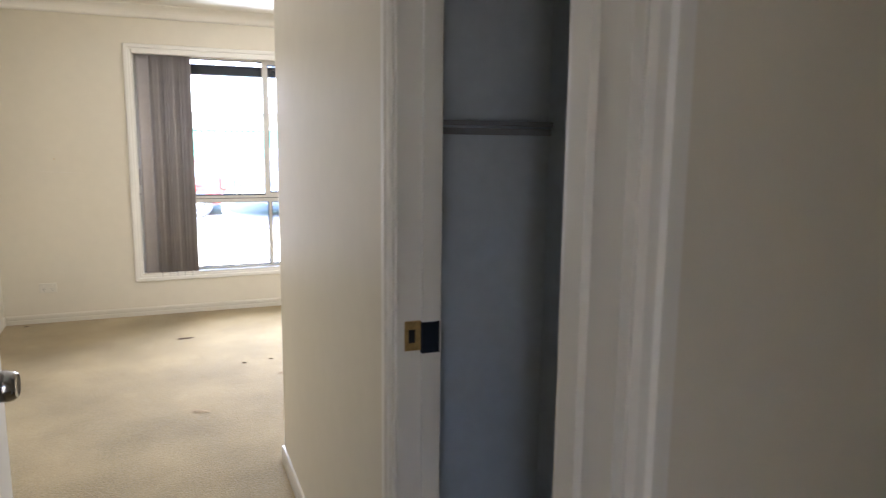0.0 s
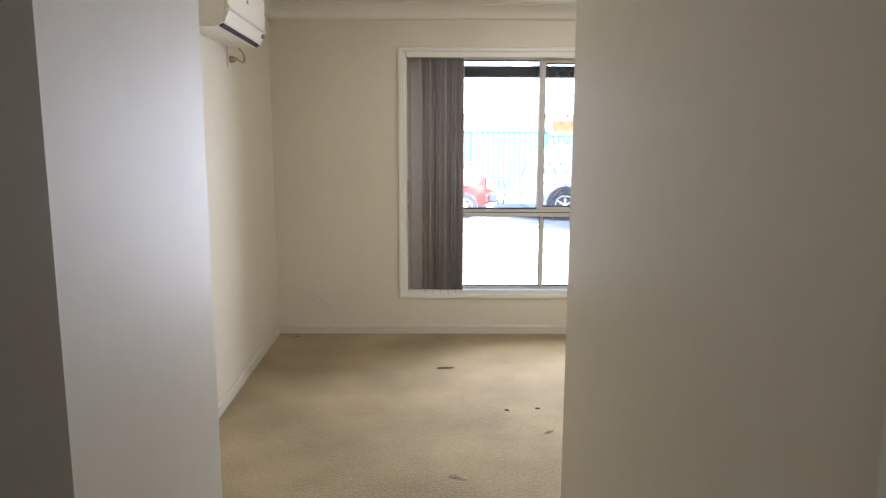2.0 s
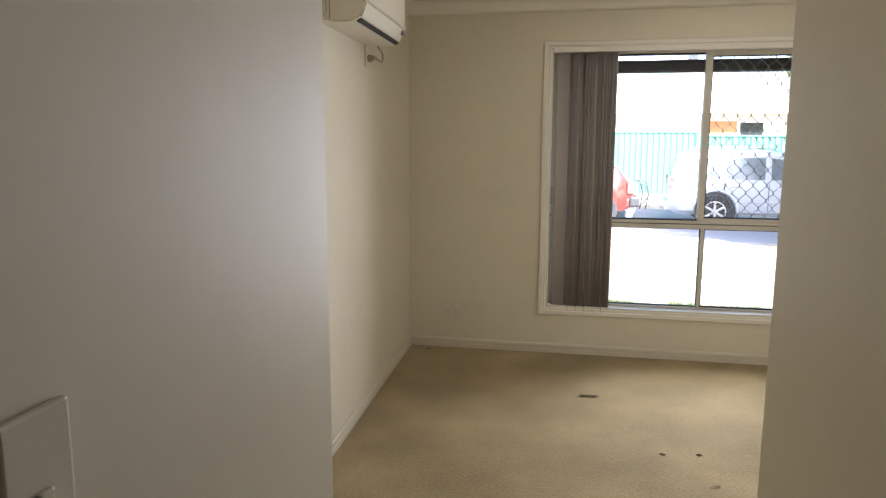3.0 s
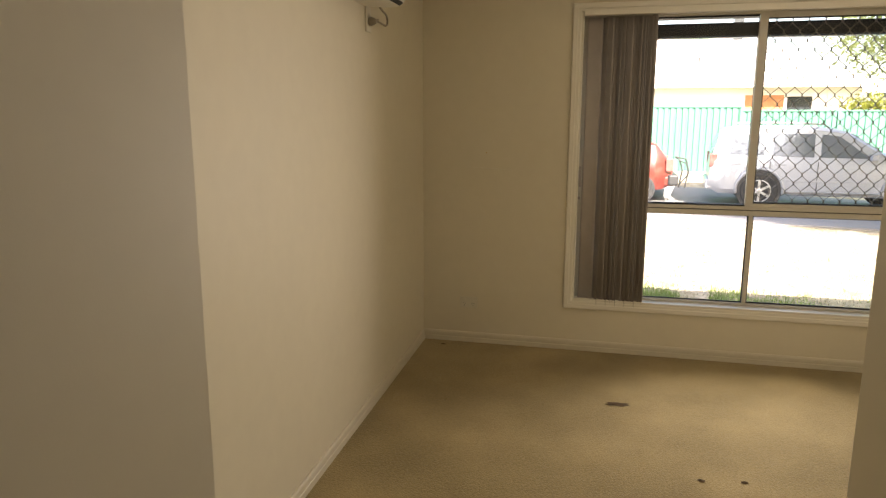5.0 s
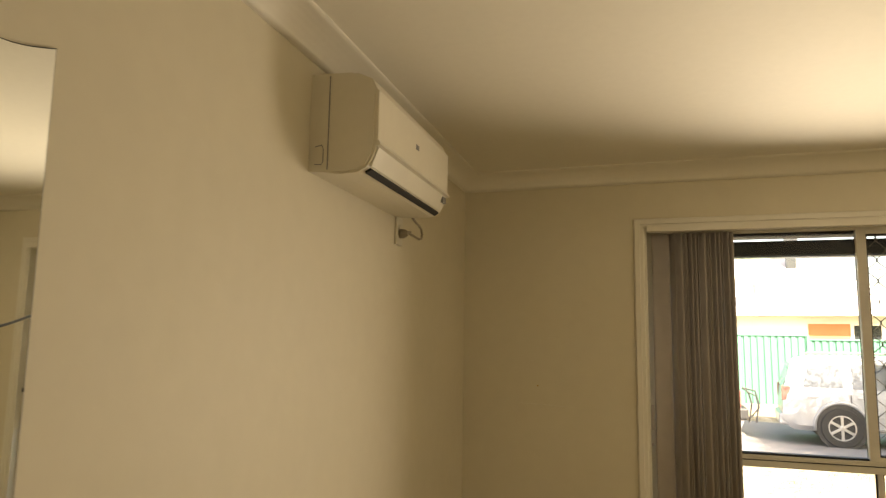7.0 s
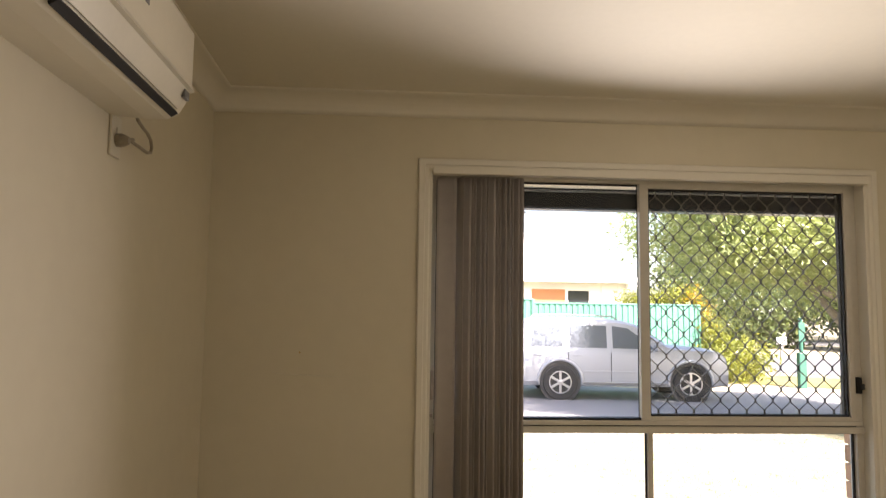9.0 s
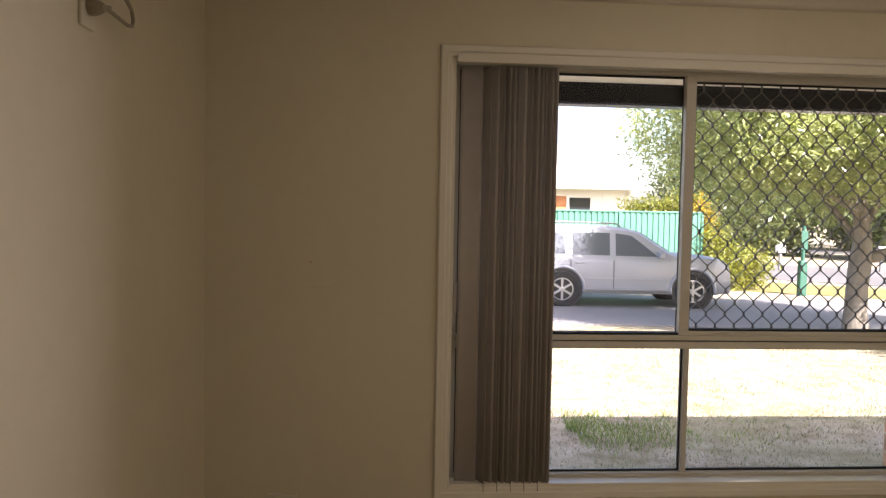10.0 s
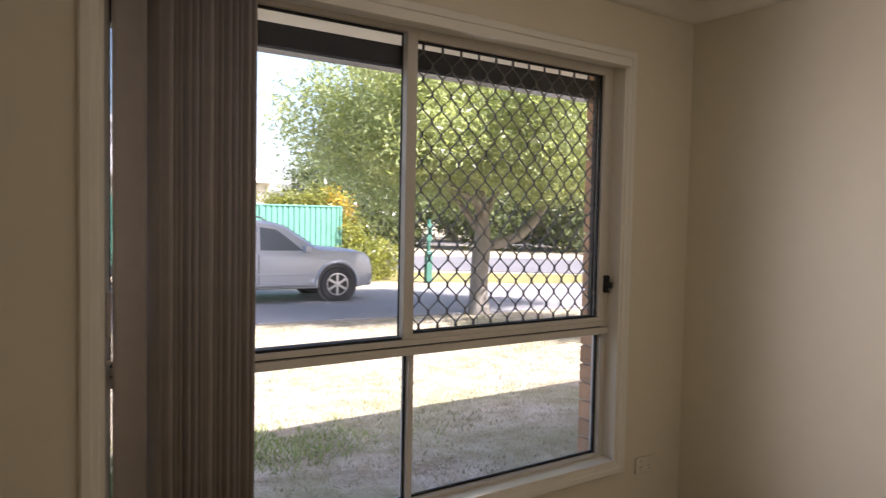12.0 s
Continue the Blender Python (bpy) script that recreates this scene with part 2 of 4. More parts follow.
M_LAWN = lawn_mat()
# yellow-green grass, darkened in colour to stand for tree shade and haze
M_VERGE = mat("dimmed_verge_grass", (0.13, 0.125, 0.045), 0.95, col2=(0.30, 0.26, 0.11), scale=2.5, fine=30, bump=0.8, bscale=40, dist=0.03, spec=0.1)
M_BLADE = leaf_mat("grass_blades", (0.13, 0.14, 0.045), (0.46, 0.395, 0.30), (0.32, 0.30, 0.17))
M_TUFT = leaf_mat("green_grass_blades", (0.11, 0.18, 0.035), (0.23, 0.31, 0.075), (0.26, 0.34, 0.09))


# ---------- mesh helpers ----------
def part(name, bm, material, parent=None, label="", smooth=False):
    me = bpy.data.meshes.new(name)
    bm.to_mesh(me)
    bm.free()
    me.materials.append(material)
    if smooth:
        for p in me.polygons:
            p.use_smooth = True
    ob = new(name, me)
    if parent:
        ob.parent = parent
    if label:
        tagged(ob, label)
    return ob


def raw(name, verts, faces, material, parent=None, label="", smooth=False):
    me = bpy.data.meshes.new(name)
    me.from_pydata(verts, [], faces)
    me.materials.append(material)
    if smooth:
        for p in me.polygons:
            p.use_smooth = True
    ob = new(name, me)
    if parent:
        ob.parent = parent
    if label:
        tagged(ob, label)
    return ob


def box(bm, x0, x1, y0, y1, z0, z1, bevel=0.0, m=None):
    r = bmesh.ops.create_cube(bm, size=1.0)
    vs = r["verts"]
    bmesh.ops.scale(bm, vec=(x1 - x0, y1 - y0, z1 - z0), verts=vs)
    bmesh.ops.translate(bm, vec=((x0 + x1) / 2, (y0 + y1) / 2, (z0 + z1) / 2), verts=vs)
    if bevel:
        es = list({e for v in vs for e in v.link_edges})
        g = bmesh.ops.bevel(bm, geom=es, offset=bevel, segments=2, profile=0.5, affect="EDGES")
        vs = list({v for f in g["faces"] for v in f.verts} | {v for v in vs if v.is_valid})
    if m is not None:
        bmesh.ops.transform(bm, matrix=m, verts=vs)
    return vs


def boxes(*specs, bevel=0.0):
    bm = bmesh.new()
    for s in specs:
        box(bm, *s, bevel=bevel)
    return bm


def prism(bm, profile, a, b, axis):
    """Extrudes a closed 2D profile from a to b along axis: 'x' takes (y, z), 'y' takes (x, z), 'z' takes (x, y)."""
    def put(p, s):
        return {"x": (s, p[0], p[1]), "y": (p[0], s, p[1]), "z": (p[0], p[1], s)}[axis]
    va = [bm.verts.new(put(p, a)) for p in profile]
    vb = [bm.verts.new(put(p, b)) for p in profile]
    n = len(profile)
    bm.faces.new(va)
    bm.faces.new(list(reversed(vb)))
    for i in range(n):
        bm.faces.new((va[i], vb[i], vb[(i + 1) % n], va[(i + 1) % n]))
    bmesh.ops.recalc_face_normals(bm, faces=bm.faces)
    return bm


def lathe(bm, prof, steps, m):
    """Turns a profile of (radius, height) round z, placed by m."""
    rings = []
    for r, h in prof:
        rings.append([bm.verts.new(m @ Vector((r * math.cos(2 * math.pi * i / steps), r * math.sin(2 * math.pi * i / steps), h))) for i in range(steps)])
    for a, b in zip(rings, rings[1:]):
        for i in range(steps):
            bm.faces.new((a[i], a[(i + 1) % steps], b[(i + 1) % steps], b[i]))
    bm.faces.new(list(reversed(rings[0])))
    bm.faces.new(rings[-1])
    bmesh.ops.recalc_face_normals(bm, faces=bm.faces)
    return bm


def tube(bm, pts, radius, sides=6):
    """A tube along points; radius is a number or one for each point."""
    pts = [Vector(p) for p in pts]
    rad = radius if isinstance(radius, (list, tuple)) else [radius] * len(pts)
    rings = []
    for i, p in enumerate(pts):
        d = (pts[min(i + 1, len(pts) - 1)] - pts[max(i - 1, 0)]).normalized()
        u = d.cross(Vector((0.31, 0.17, 0.93)))
        u = (u if u.length > 1e-3 else d.cross(Vector((1, 0, 0)))).normalized()
        v = d.cross(u)
        rings.append([bm.verts.new(p + rad[i] * (math.cos(2 * math.pi * k / sides) * u + math.sin(2 * math.pi * k / sides) * v)) for k in range(sides)])
    for a, b in zip(rings, rings[1:]):
        for k in range(sides):
            bm.faces.new((a[k], a[(k + 1) % sides], b[(k + 1) % sides], b[k]))
    bm.faces.new(rings[0])
    bm.faces.new(list(reversed(rings[-1])))
    bmesh.ops.recalc_face_normals(bm, faces=bm.faces)
    return bm


def structure(ob, label, category):
    return tagged(ob, label, category, kind="structure")


# ---------- room shell ----------
H = 2.4
SKEW = 1.6                 # the west wall runs this many degrees out of square
SK = math.tan(radians(SKEW))
SKM = pose(0, 0, 0, 0, 0, SKEW)
XR = 3.470                 # east wall
XL, YL = 0.713, -3.60      # passage west wall and its corner
XP, YP = 1.615, -2.99      # passage east wall and its corner
WX0, WX1, WZ0, WZ1 = 0.970, 3.018, 0.328, 2.068   # window opening
CY0, CY1 = -5.215, -4.56    # closet opening
EX0, EX1 = 0.80, 1.615     # entry opening
EY0, EY1 = -5.33, -5.24    # entry wall

floor = structure(part("floor", boxes((-1.6, 3.6, -6.8, 0.0, -0.15, 0.0)), M_CARPET), "worn beige cut-pile carpet with stains", "carpet")
structure(part("ceiling", boxes((-1.6, 3.6, -6.8, 0.11, H, H + 0.06)), M_CEIL), "plain cream painted plasterboard ceiling", "ceiling")
structure(part("wall_west", boxes((-0.19, 0, YL, 0.0, 0, H)), M_WALL), "cream painted wall carrying the air conditioner and mirror", "wall").matrix_world = SKM
structure(part("wall_north", boxes((-0.19, WX0, 0, 0.11, -0.1, H), (WX1, XR + 0.09, 0, 0.11, -0.1, H), (WX0, WX1, 0, 0.11, -0.1, WZ0), (WX0, WX1, 0, 0.11, WZ1, H)), M_WALL),
          "cream painted wall around the large window", "wall")
structure(part("wall_east", boxes((XR, XR + 0.09, YP - 0.09, 0.0, 0, H)), M_WALL), "cream painted side wall of the bedroom", "wall")
structure(part("wall_nib", boxes((-0.09, XL - 0.09, YL - 0.09, YL, 0, H)), M_WALL), "cream painted return wall beside the passage", "wall")
structure(part("wall_passage_west", boxes((XL - 0.09, XL, EY1, YL, 0, H)), M_WALL), "cream painted passage wall with a light switch", "wall")
structure(part("wall_passage_east", boxes((XP, XP + 0.09, CY1, YP - 0.09, 0, H), (XP, XP + 0.09, CY0, CY1, 2.06, H), (XP, XP + 0.09, EY1, CY0, 0, H)), M_WALL),
          "cream painted passage wall with the closet doorway", "wall")
structure(part("wall_south", boxes((XP, XR, YP - 0.09, YP, 0, H)), M_WALL), "cream painted back wall of the bedroom", "wall")
structure(part("wall_entry", boxes((-1.6, EX0, EY0, EY1, 0, H), (EX1, 3.1, EY0, EY1, 0, H), (EX0, EX1, EY0, EY1, 2.06, H)), M_WALL), "cream painted hallway wall with the bedroom doorway", "wall")
# narrow unseen slot added in the south wall to let daylight into the hallway
structure(part("wall_hall", boxes((-1.6, 0.72, -6.8, -6.7, 0, H), (0.88, 3.1, -6.8, -6.7, 0, H), (0.72, 0.88, -6.8, -6.7, 2.1, H), (3.0, 3.1, -6.7, EY0, 0, H), (-1.6, -1.5, -6.7, EY0, 0, H)), M_WALL),
          "cream painted hallway walls with an added unseen slot for daylight", "wall")
structure(part("wall_closet", boxes((XP + 0.09, 2.40, -3.92, -3.86, 0, H), (2.34, 2.40, EY1, -3.92, 0, H)), M_CLOSET), "unlit grey-blue closet walls", "wall")


# cove cornice round the bedroom
def cornice():
    bm = bmesh.new()
    c = 0.092
    prof = [(0.0, 0.0)] + [(0.0, -c), (0.010, -c)] + [(0.010 + (c - 0.02) * (1 - math.cos(i * math.pi / 12)), -c + (c - 0.012) * math.sin(i * math.pi / 12)) for i in range(1, 7)] + [(c, -0.010), (c, 0.0)]
    path = [((0, 0), (1, -1)), ((-SK * YL, YL), (1, 1)), ((XL, YL), (1, 1)), ((XL, EY1), (1, 1)), ((XP, EY1), (-1, 1)), ((XP, YP), (-1, 1)), ((XR, YP), (-1, 1)), ((XR, 0), (-1, -1))]
    rings = []
    for (px, py), (sx, sy) in path:
        rings.append([bm.verts.new((px + sx * d, py + sy * d, H + z)) for d, z in prof])
    n = len(prof)
    for i in range(len(rings)):
        a, b = rings[i], rings[(i + 1) % len(rings)]
        for k in range(1, n - 1):
            bm.faces.new((a[k], a[k + 1], b[k + 1], b[k]))
    bmesh.ops.recalc_face_normals(bm, faces=bm.faces)
    return bm


structure(part("cornice", cornice(), M_CEIL, smooth=True), "cream cove cornice between wall and ceiling", "cornice")


def skirting(name, axis, pos, side, a, b):
    """Skirting board along one wall: side is the way that it faces."""
    h = 0.066
    prof = [(0, 0), (0.013, 0), (0.013, 0.028), (0.010, 0.031), (0.010, 0.036), (0.013, 0.039), (0.012, 0.056), (0.007, h), (0, h)]
    bm = bmesh.new()
    prism(bm, [(pos + side * d, z) for d, z in prof], a, b, axis)
    return structure(part(name, bm, M_SKIRT), "cream gloss skirting board with a groove", "skirting board")


skirting("baseboard", "x", -0.0, -1, 0.0, XR)
skirting("baseboard", "y", 0.0, 1, YL, -0.014).matrix_world = SKM
skirting("baseboard", "y", XR, -1, YP, -0.014)
skirting("baseboard", "x", YP, 1, XP, XR - 0.014)
skirting("baseboard", "x", YL, 1, 0.014, XL)
skirting("baseboard", "y", XL, 1, EY1, YL + 0.013)
skirting("baseboard", "y", XP, -1, CY1 + 0.052, YP + 0.013)


# ---------- stains on the carpet ----------
def stain(x, y, rx, ry, ang, material, label, seed):
    rnd = random.Random(seed)
    n = 18
    vs = [(0, 0, 0.006)]
    for i in range(n):
        a = 2 * math.pi * i / n
        k = 0.65 + 0.5 * rnd.random()
        vs.append((math.cos(a) * rx * k, math.sin(a) * ry * k, 0.001))
    ob = raw("carpet_stain", vs, [(0, i + 1, (i + 1) % n + 1) for i in range(n)], material)
    ob.matrix_world = pose(x, y, 0.001, 0, 0, ang)
    return tagged(ob, label, "stain", "stains on the carpet")


stain(1.258, -0.821, 0.066, 0.026, 5, M_STAIN, "dark brown burn mark on beige carpet", 1)
stain(1.589, -1.526, 0.016, 0.013, 0, M_STAIN, "small dark dent in beige carpet", 2)
stain(1.76, -1.50, 0.017, 0.012, 10, M_STAIN, "small dark dent in beige carpet", 3)
stain(1.297, -2.270, 0.052, 0.034, -10, M_STAIN2, "faded brown stain on beige carpet", 4)
stain(1.78, -1.80, 0.030, 0.016, 40, M_STAIN2, "faint scuffed spot on beige carpet", 5)
stain(0.16, -0.10, 0.020, 0.010, 0, M_STAIN, "small dark speck by the skirting board", 6)


# ---------- window ----------
window = structure(new("window_1"), "large cream aluminium window with a diamond security screen", "window")


def architrave():
    """Moulded timber surround, mitred at its corners."""
    prof = [(0.0, 0.0), (0.0, -0.008), (0.006, -0.013), (0.020, -0.014), (0.024, -0.018), (0.046, -0.018), (0.051, -0.012), (0.051, 0.0)]
    bm = bmesh.new()
    cs = [((WX0, WZ0), (-1, -1)), ((WX0, WZ1), (-1, 1)), ((WX1, WZ1), (1, 1)), ((WX1, WZ0), (1, -1))]
    rings = [[bm.verts.new((x + sx * d, y, z + sz * d)) for d, y in prof] for (x, z), (sx, sz) in cs]
    for i in range(4):
        a, b = rings[i], rings[(i + 1) % 4]
        for k in range(len(prof) - 1):
            bm.faces.new((a[k], a[k + 1], b[k + 1], b[k]))
    bmesh.ops.recalc_face_normals(bm, faces=bm.faces)
    return bm


part("architrave", architrave(), M_TRIM, window, "cream gloss timber architrave")
part("reveal", boxes((WX0 - 0.002, WX0 + 0.012, -0.006, 0.075, WZ0, WZ1), (WX1 - 0.012, WX1 + 0.002, -0.006, 0.075, WZ0, WZ1), (WX0 + 0.012, WX1 - 0.012, -0.006, 0.075, WZ1 - 0.012, WZ1 + 0.002), bevel=0.0015), M_TRIM, window, "cream gloss timber reveal lining")
part("window_sill", boxes((WX0 + 0.012, WX1 - 0.012, -0.012, 0.075, WZ0 - 0.002, WZ0 + 0.012), bevel=0.002), M_TRIM, window, "cream gloss timber sill")
# aluminium outer frame
FY0, FY1 = 0.060, 0.115
FX0, FX1, FZ0, FZ1 = WX0 + 0.012, WX1 - 0.012, WZ0 + 0.012, WZ1 - 0.012
part("window_frame", boxes((FX0, FX0 + 0.022, FY0, FY1, FZ0, FZ1), (FX1 - 0.032, FX1, FY0, FY1, FZ0, FZ1), (FX0 + 0.022, FX1 - 0.032, FY0, FY1, FZ1 - 0.016, FZ1), (FX0 + 0.022, FX1 - 0.032, FY0, FY1, FZ0, FZ0 + 0.014), bevel=0.0015), M_ALU, window)
TZ0 = 0.893
part("transom", boxes((FX0 + 0.022, FX1 - 0.004, FY0 - 0.016, FY1, TZ0, TZ0 + 0.029), (FX0 + 0.022, FX1 - 0.012, FY0 - 0.008, FY1, TZ0 + 0.034, TZ0 + 0.055), bevel=0.0015), M_ALU, window)
part("transom_gap", boxes((FX0 + 0.023, FX1 - 0.023, FY0 + 0.004, FY1 - 0.01, TZ0 + 0.029, TZ0 + 0.034)), M_GASKET, window)
MX = 1.985
part("lower_mullion", boxes((MX, MX + 0.022, FY0 + 0.004, FY1, FZ0 + 0.014, TZ0), bevel=0.0015), M_ALU, window)


def sash(x0, x1, z0, z1, y0, y1, w, wl, wr, wb):
    """Sash of four rails with a dark gasket and a pane."""
    part("sash", boxes((x0, x0 + wl, y0, y1, z0, z1), (x1 - wr, x1, y0, y1, z0, z1), (x0 + wl, x1 - wr, y0, y1, z1 - w, z1), (x0 + wl, x1 - wr, y0, y1, z0, z0 + wb), bevel=0.0015), M_ALU, window)


def pane(x0, x1, z0, z1, y, gap=0.006):
    part("gasket", boxes((x0, x0 + gap, y - 0.006, y + 0.006, z0, z1), (x1 - gap, x1, y - 0.006, y + 0.006, z0, z1), (x0 + gap, x1 - gap, y - 0.006, y + 0.006, z1 - gap, z1), (x0 + gap, x1 - gap, y - 0.006, y + 0.006, z0, z0 + gap)), M_GASKET, window)
    p = part("pane", boxes((x0 + gap, x1 - gap, y - 0.002, y + 0.002, z0 + gap, z1 - gap)), M_GLASS, window, "clear window pane")
    p.visible_shadow = False


SZ0, SZ1 = TZ0 + 0.055, FZ1 - 0.016
# black strip laid where the sliding track is in shadow
part("track_shadow", boxes((FX0 + 0.022, 1.956, FY0 + 0.006, FY1 - 0.002, SZ0, SZ0 + 0.009)), M_GASKET, window, "black strip standing for the shadow in the sliding track")
pane(FX0 + 0.022, 1.962, SZ0, SZ1, 0.092, 0.008)
sash(1.955, FX1 - 0.032, SZ0, SZ1 + 0.004, 0.056, 0.088, 0.026, 0.042, 0.026, 0.018)
pane(1.997, FX1 - 0.058, SZ0 + 0.018, SZ1 - 0.022, 0.076, 0.007)
pane(FX0 + 0.022, MX, FZ0 + 0.014, TZ0, 0.090)
pane(MX + 0.022, FX1 - 0.032, FZ0 + 0.014, TZ0, 0.090, 0.008)
part("latch", boxes((FX1 - 0.030, FX1 - 0.012, 0.038, 0.066, 1.075, 1.150), (FX1 - 0.026, FX1 - 0.010, 0.022, 0.040, 1.095, 1.122), bevel=0.003), M_GASKET, window, "black sash latch")

# diamond security screen on the outside of the sliding sash
screen = tagged(new("security_screen"), "dark diamond-mesh security screen outside the window", "security screen")
GX0, GX1, GZ0, GZ1, GY = 1.985, FX1 - 0.050, SZ0 + 0.012, SZ1 - 0.010, 0.104
part("screen_frame", boxes((GX0, GX0 + 0.014, GY - 0.006, GY + 0.012, GZ0, GZ1), (GX1 - 0.014, GX1, GY - 0.006, GY + 0.012, GZ0, GZ1), (GX0 + 0.014, GX1 - 0.014, GY - 0.006, GY + 0.012, GZ0, GZ0 + 0.012), (GX0 + 0.014, GX1 - 0.014, GY - 0.006, GY + 0.012, GZ1 - 0.010, GZ1)), M_GASKET, screen)
M_WIRE = mat("screen_wire", (0.105, 0.098, 0.09), 0.5, metal=0.0, var=0.15, bump=0)
PX, PZ = 0.0845, 0.101


def wire(x, flip):
    vs, fs = [], []
    amp, joint = PX / 4 - 0.0012, 0.011
    z, k = GZ1 - 0.030, 0
    pts = [(x + (amp if flip else -amp), GZ1 - 0.008)]
    while z > GZ0 + 0.012:
        sgn = (1 if k % 2 == 0 else -1) * (1 if flip else -1)
        nxt = z - PZ / 2
        pts += [(x + sgn * amp, z), (x + sgn * amp, z - joint)]
        for u, e in ((0.14, 0.09), (0.86, 0.91)):
            pts.append((x + sgn * amp * (1 - 2 * e), z - joint + (nxt - z + joint) * u))
        z = nxt
        k += 1
    pts = [p for p in pts if p[1] > GZ0 + 0.008]
    w, d = 0.0025, 0.0032
    for px, pz in pts:
        vs += [(px - w, GY - d, pz), (px + w, GY - d, pz), (px + w, GY + d, pz), (px - w, GY + d, pz)]
    for i in range(len(pts) - 1):
        a, b = 4 * i, 4 * i + 4
        for j in range(4):
            fs.append((a + j, a + (j + 1) % 4, b + (j + 1) % 4, b + j))
    return raw("wire", vs, fs, M_WIRE, screen)


nw = int((GX1 - GX0 - 0.03) / (PX / 2))
for i in range(nw):
    wire(GX0 + 0.022 + (i + 0.5) * PX / 2, i % 2 == 0)

# vertical blind gathered at one side
blind = tagged(new("vertical_blind"), "taupe fabric vertical blind drawn to one side of the window", "blind")
part("head_rail", boxes((WX0 + 0.014, WX1 - 0.004, -0.036, 0.010, WZ1 - 0.022, WZ1 + 0.012), bevel=0.003), M_TRIM, blind, "cream aluminium head rail")
rnd = random.Random(4)
BX0, BX1 = 1.005, 1.398


def slat(x, ang, wide, z0):
    """One fabric vane, gently bowed across its width."""
    vs, fs, n = [], [], 6
    for z in (z0, 2.040):
        for s in (-0.0007, 0.0007):
            for i in range(n + 1):
                u = i / n - 0.5
                bow = 0.004 * (1 - 4 * u * u)
                vs.append((u * wide, bow + s, z))
    c = n + 1
    for i in range(n):
        fs += [(i, i + 1, 2 * c + i + 1, 2 * c + i), (c + i + 1, c + i, 3 * c + i, 3 * c + i + 1), (i, c + i, c + i + 1, i + 1), (2 * c + i, 2 * c + i + 1, 3 * c + i + 1, 3 * c + i)]
    fs += [(0, 2 * c, 3 * c, c), (n, c + n, 3 * c + n, 2 * c + n)]
    ob = raw("slat", vs, fs, M_BLIND, blind, smooth=True)
    ob.matrix_local = pose(x, 0.022, 0, 0, 0, ang)
    raw("weight", [(-wide * 0.42, -0.002, z0 - 0.002), (wide * 0.42, -0.002, z0 - 0.002), (wide * 0.42, 0.006, z0 - 0.002), (-wide * 0.42, 0.006, z0 - 0.002), (-wide * 0.42, -0.002, z0 + 0.012), (wide * 0.42, -0.002, z0 + 0.012), (wide * 0.42, 0.006, z0 + 0.012), (-wide * 0.42, 0.006, z0 + 0.012)],
        [(0, 1, 2, 3), (4, 7, 6, 5), (0, 4, 5, 1), (1, 5, 6, 2), (2, 6, 7, 3), (3, 7, 4, 0)], M_BLIND, ob)


slat(BX0 + 0.044, -6, 0.089, 0.296)
for i in range(15):
    slat(BX0 + 0.098 + i * 0.0188, (-28 - 26 * rnd.random()) if i % 3 else -62, 0.086, 0.292 + 0.010 * rnd.random())
slat(BX1 - 0.032, -20, 0.075, 0.302)
part("wand_clip", boxes((WX0 + 0.016, WX0 + 0.030, -0.004, 0.010, 1.045, 1.170), (WX0 + 0.014, WX0 + 0.028, -0.004, 0.006, 0.968, 0.984), bevel=0.002), M_BLIND, blind, "dark taupe cord clip")

# ---------- air conditioner ----------
AY0, AY1 = -1.900, -1.135
ac = tagged(new("air_conditioner"), "cream split-system air conditioner mounted high on the wall", "air conditioner")
bm = bmesh.new()
prism(bm, [(0.0, 1.966), (0.10, 1.955), (0.155, 1.957), (0.185, 1.972), (0.204, 2.005), (0.213, 2.035), (0.213, 2.205), (0.196, 2.240), (0.150, 2.262), (0.0, 2.268)], AY0, AY1, "y")
bmesh.ops.bevel(bm, geom=[e for e in bm.edges if abs(e.verts[0].co.y - e.verts[1].co.y) < 1e-4 and min(v.co.x for v in e.verts) > 0.01], offset=0.007, segments=2, affect="EDGES")
part("body", bm, M_ACWHITE, ac)
part("front_panel", boxes((0.211, 0.219, AY0 + 0.006, AY1 - 0.006, 2.050, 2.206), bevel=0.004), M_ACWHITE, ac)
bm = bmesh.new()
prism(bm, [(0.190, 1.978), (0.197, 1.974), (0.219, 2.030), (0.211, 2.034)], AY0 + 0.015, AY1 - 0.05, "y")
part("louvre", bm, M_PLASTIC, ac, "cream outlet louvre")
bm = bmesh.new()
prism(bm, [(0.173, 1.9575), (0.190, 1.968), (0.184, 1.979), (0.168, 1.969)], AY0 + 0.03, AY1 - 0.03, "y")
part("outlet_slot", bm, M_DARK, ac, "black air outlet slot")
bm = bmesh.new()
prism(bm, [(0.207, 2.032), (0.226, 2.037), (0.222, 2.050), (0.207, 2.050)], AY0 + 0.006, AY1 - 0.006, "y")
part("ledge", bm, M_PLASTIC, ac)
part("badge", boxes((0.2180, 0.2205, -1.545, -1.515, 2.120, 2.138), bevel=0.0008), M_GREYP, ac, "small grey badge")
part("display", boxes((0.210, 0.2205, AY1 - 0.075, AY1 - 0.035, 2.002, 2.026), bevel=0.002), M_GREYP, ac, "dark receiver window")
part("side_seam", boxes((0.060, 0.063, AY0 - 0.0012, AY0 + 0.002, 1.968, 2.258)), M_GREYP, ac)
bm = bmesh.new()
